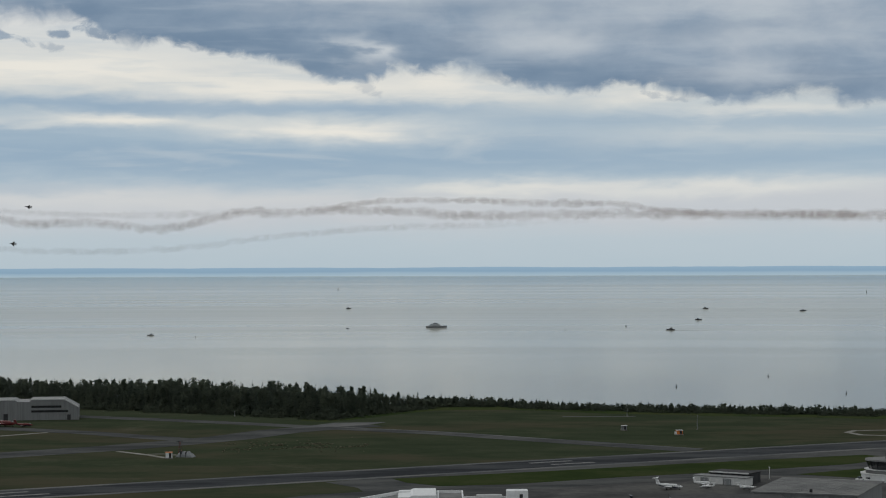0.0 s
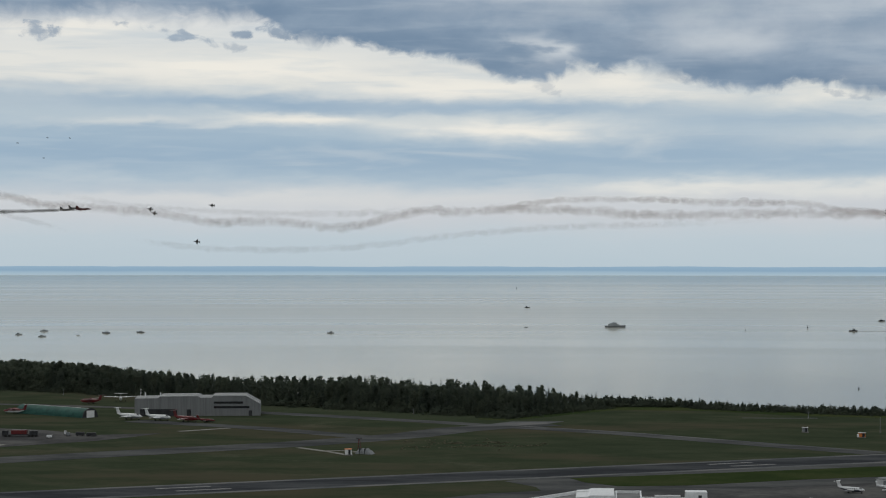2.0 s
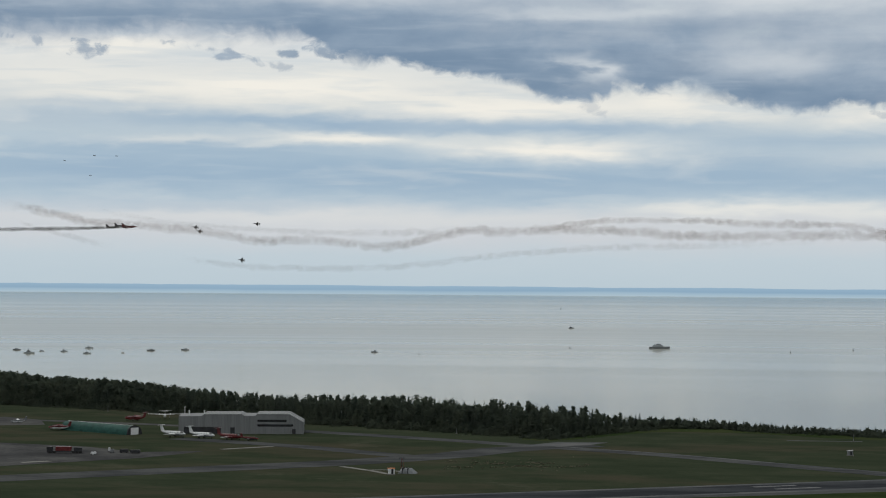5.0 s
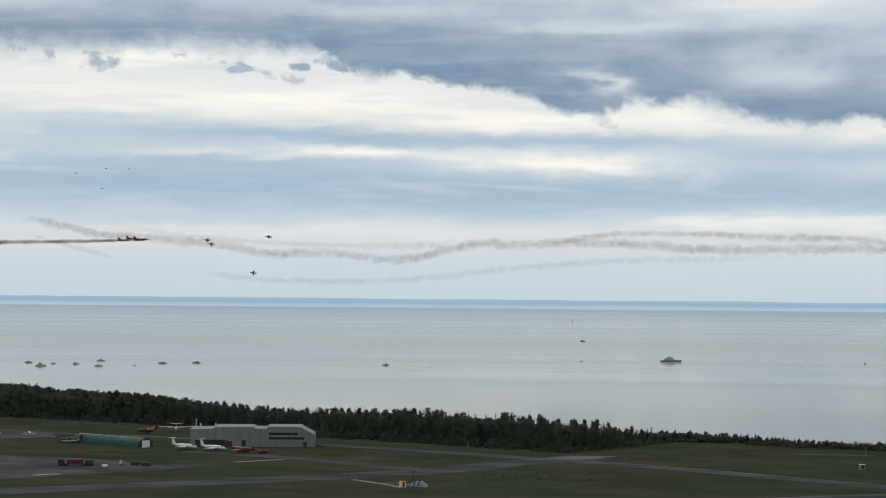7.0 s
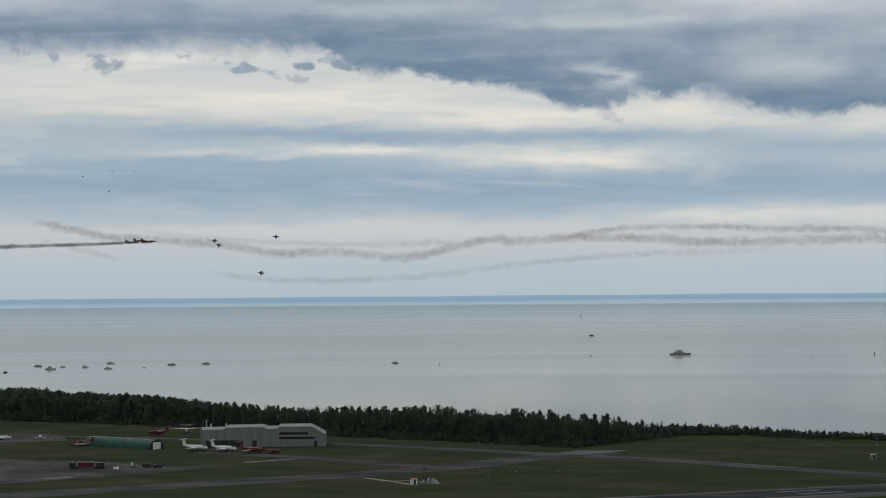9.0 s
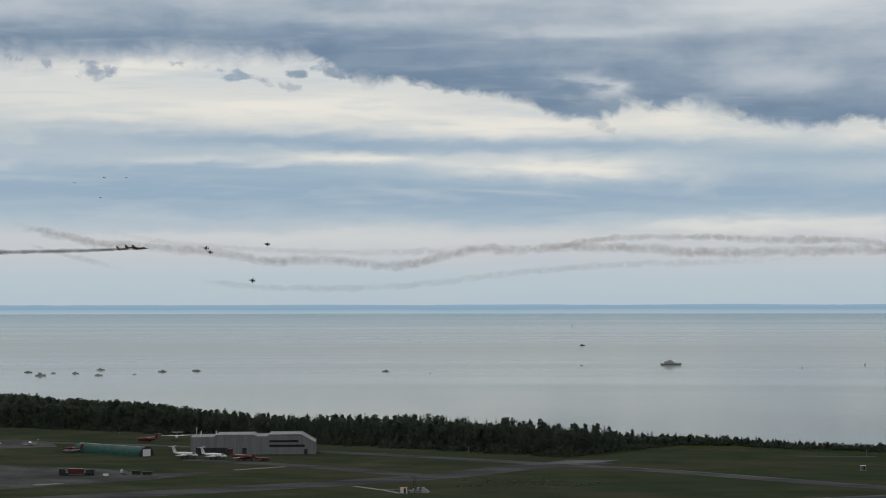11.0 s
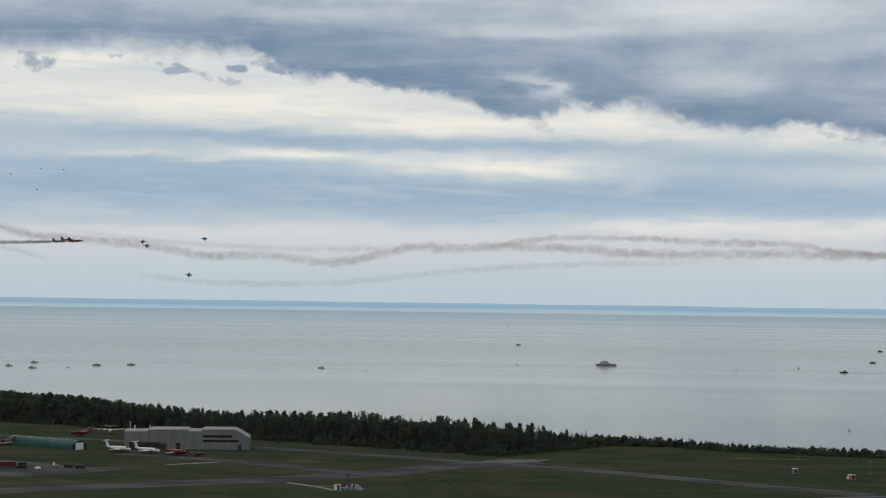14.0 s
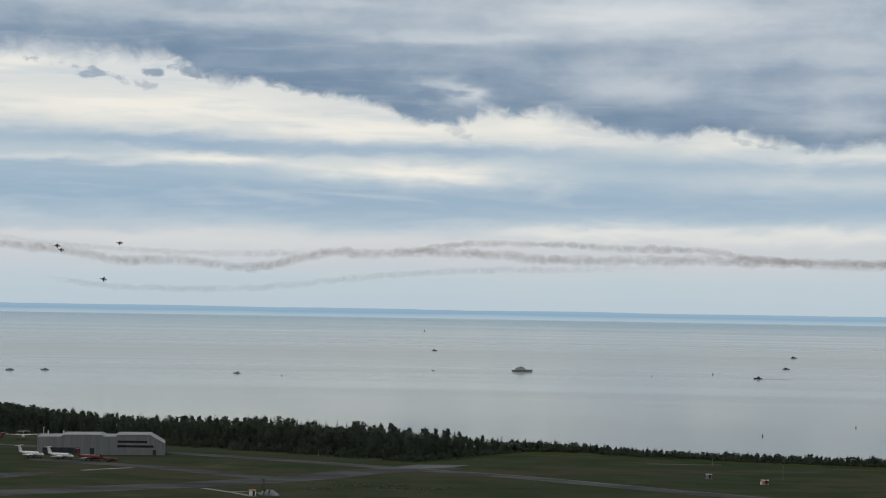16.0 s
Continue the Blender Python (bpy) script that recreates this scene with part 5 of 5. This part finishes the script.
# ---- display jets and their smoke ----
def in_air(az_deg, el_deg, d):
    return d * math.sin(radians(az_deg)), d * math.cos(radians(az_deg)), EYE_Z + d * math.tan(radians(el_deg))


def jet(m, label, L, paint):
    j = thing("display_jet", m, label, "jet", "display jets")
    part("fuselage", lathe_x([(-0.5 * L, 0.05 * L, 0), (-0.3 * L, 0.065 * L, 0), (0.05 * L, 0.07 * L, 0), (0.3 * L, 0.045 * L, 0), (0.5 * L, 0.006 * L, -0.01 * L)], 12), paint, j)
    part("canopy", lathe_x([(0.08 * L, 0.01 * L, 0.06 * L), (0.16 * L, 0.036 * L, 0.05 * L), (0.28 * L, 0.03 * L, 0.035 * L), (0.34 * L, 0.005 * L, 0.02 * L)], 10), M_GLASS, j)
    for side in (-1, 1):
        part("wing", blade(((0.12 * L, side * 0.05 * L, -0.02 * L), (-0.24 * L, side * 0.05 * L, -0.02 * L)), ((-0.12 * L, side * 0.4 * L, -0.02 * L), (-0.24 * L, side * 0.4 * L, -0.02 * L)), (0, 0, 0.018 * L)), paint, j)
        part("tailplane", blade(((-0.34 * L, side * 0.04 * L, 0), (-0.48 * L, side * 0.04 * L, 0)), ((-0.46 * L, side * 0.22 * L, 0), (-0.53 * L, side * 0.22 * L, 0)), (0, 0, 0.012 * L)), paint, j)
        part("intake", box((0.06 * L, side * 0.075 * L, -0.02 * L), (0.2 * L, 0.05 * L, 0.07 * L), 0, 0.015 * L), paint, j)
    part("fin", blade(((-0.24 * L, 0, 0.05 * L), (-0.48 * L, 0, 0.05 * L)), ((-0.43 * L, 0, 0.24 * L), (-0.53 * L, 0, 0.24 * L)), (0, 0.014 * L, 0)), paint, j)
    return j


FAR, NEAR = 3000.0, 1500.0
for a, e, lean in ((-12.85, 1.53, 50), (-12.74, 1.42, 50), (-11.17, 1.64, 40), (-11.58, 0.64, 60)):
    jet(pose(*in_air(a, e, FAR), lean, -8, 190), "dark display jet banking over the lake", 10.0, M_JET)
jet(pose(*in_air(-14.62, 1.515, NEAR), 12, -2, 4), "dark red display jet flying low over the lake", 11.5, M_JETRED)
jet(pose(*in_air(-15.08, 1.495, NEAR + 25), 12, -2, 4), "dark display jet close behind its leader", 10.0, M_JET)
jet(pose(*in_air(-14.86, 1.54, NEAR + 4), 8, -2, 4), "dark display jet beside its leader over the lake", 9.5, M_JET)
for a, e in ((-16.4, 3.3), (-15.6, 3.45), (-15.0, 3.45), (-15.7, 2.9)):
    jet(pose(*in_air(a, e, 4500.0), 20, -6, 70), "tiny dark display jet climbing far over the lake", 8.0, M_JET)


def smoke_trail(name, line, d, r0, r1, material, label, fade=(0.08, 0.08), step=0.12):
    """A closed tube of smoke along a line of (azimuth, height) with its density kept at the corners."""
    az0 = [p[0] for p in line]
    xs = np.arange(az0[0], az0[-1], step)
    es = np.interp(xs, az0, [p[1] for p in line])
    k = np.ones(5) / 5
    es = np.convolve(np.pad(es, 2, mode="edge"), k, mode="valid")
    n, seg = len(xs), 12
    bm = bmesh.new()
    layer = bm.verts.layers.float.new("smoke_depth")
    rows = []
    for i, (a, e) in enumerate(zip(xs, es)):
        t = i / (n - 1)
        r = r0 + (r1 - r0) * t
        r *= 1 + 0.35 * noise.noise((a * 2.2, d * 0.01, r0)) + 0.2 * noise.noise((a * 9, 5, r0))
        c = in_air(a, e + 0.03 * noise.noise((a * 3, 9, r1)), d)
        end = min(1.0, t / fade[0], (1 - t) / fade[1])
        row = []
        for q in range(seg):
            w = 2 * math.pi * q / seg
            wob = 1 + 0.25 * noise.noise((a * 14, 3 * math.cos(w), 3 * math.sin(w)))
            v = bm.verts.new((c[0], c[1] + r * 1.2 * math.cos(w), c[2] + r * wob * math.sin(w)))
            v[layer] = end * max(0.0, 1 - math.sin(w) ** 2)
            row.append(v)
        rows.append(row)
    for p, q in zip(rows, rows[1:]):
        for i in range(seg):
            f = bm.faces.new((p[i], p[(i + 1) % seg], q[(i + 1) % seg], q[i]))
            f.smooth = True
    bm.faces.new(rows[0])
    bm.faces.new(rows[-1])
    bmesh.ops.recalc_face_normals(bm, faces=bm.faces)
    ob = tagged(part(name, bm, material), label, "smoke", "smoke trails of the jets", "stuff")
    ob.visible_shadow = False
    return ob


smoke_trail("smoke_trail", [(-18.1, 2.16), (-17.45, 2.0), (-16.65, 1.83), (-15.74, 1.64), (-14.84, 1.58), (-13.75, 1.51), (-12.65, 1.43), (-11.92, 1.3), (-11.18, 1.17), (-10.26, 1.18), (-9.34, 1.19), (-8.41, 1.1), (-7.67, 1.02), (-6.93, 1.12), (-6.32, 1.28), (-5.77, 1.45), (-5.22, 1.52), (-4.47, 1.47), (-3.73, 1.5), (-3.09, 1.55), (-2.35, 1.55), (-1.52, 1.53), (-0.6, 1.51), (0.31, 1.41), (1.23, 1.38), (2.13, 1.38), (3.22, 1.42), (5.12, 1.43), (6.2, 1.4), (7.44, 1.39), (9.74, 1.36), (13.5, 1.32)], FAR, 8.0, 9.5, M_SMOKE, "long brown-grey smoke trail with a torn scalloped edge", (0.03, 0.02))
smoke_trail("smoke_trail", [(-3.6, 1.5), (-3.09, 1.57), (-2.35, 1.72), (-1.52, 1.8), (-0.42, 1.83), (0.31, 1.8), (1.22, 1.82), (1.95, 1.75), (2.86, 1.72), (3.76, 1.72), (5.12, 1.7), (6.2, 1.5), (7.44, 1.41), (9.74, 1.38), (13.0, 1.33)], FAR + 30, 5.5, 8.0, M_SMOKE, "brown-grey smoke trail parting from the main one", (0.05, 0.1))
smoke_trail("smoke_trail", [(-15.9, 2.02), (-14.6, 1.8), (-13.6, 1.64), (-12.1, 1.52), (-11.19, 1.49), (-10.26, 1.44), (-9.34, 1.42), (-7.95, 1.41), (-6.32, 1.45), (-5.4, 1.53)], FAR - 30, 5.0, 7.0, M_SMOKE_THIN, "thin fading smoke trail above the main one", (0.2, 0.1))
smoke_trail("smoke_trail", [(-17.65, 1.63), (-17.09, 1.46), (-16.46, 1.29), (-15.74, 1.12), (-14.92, 0.88)], FAR, 4.0, 6.5, M_SMOKE_THIN, "short thin smoke trail below the others", (0.1, 0.4), 0.08)
smoke_trail("smoke_trail", [(-13.3, 0.68), (-12.55, 0.58), (-11.73, 0.49), (-10.81, 0.43), (-9.0, 0.42), (-7.5, 0.48), (-6.32, 0.57), (-5.39, 0.72), (-4.47, 0.82), (-3.64, 0.9), (-2.9, 0.95), (-1.89, 1.02), (-0.78, 1.08), (0.32, 1.11), (1.5, 1.13), (3.0, 1.22), (5.5, 1.32)], FAR, 6.0, 6.5, M_SMOKE_THIN, "low thin grey smoke trail over the lake", (0.06, 0.3))
for d, r, shift, tip in ((NEAR + 1, 2.6, 0.0, -14.7), (NEAR + 26, 2.2, -0.03, -15.2)):
    smoke_trail("smoke_trail", [(-24.0, 1.3 + shift), (-20.0, 1.38 + shift), (-17.5, 1.43 + shift), (-16.0, 1.47 + shift), (tip, 1.505 + shift * 0.5)], d, r, 1.1, M_SMOKE_FRESH, "straight fresh grey smoke trail behind a low jet", (0.05, 0.02))
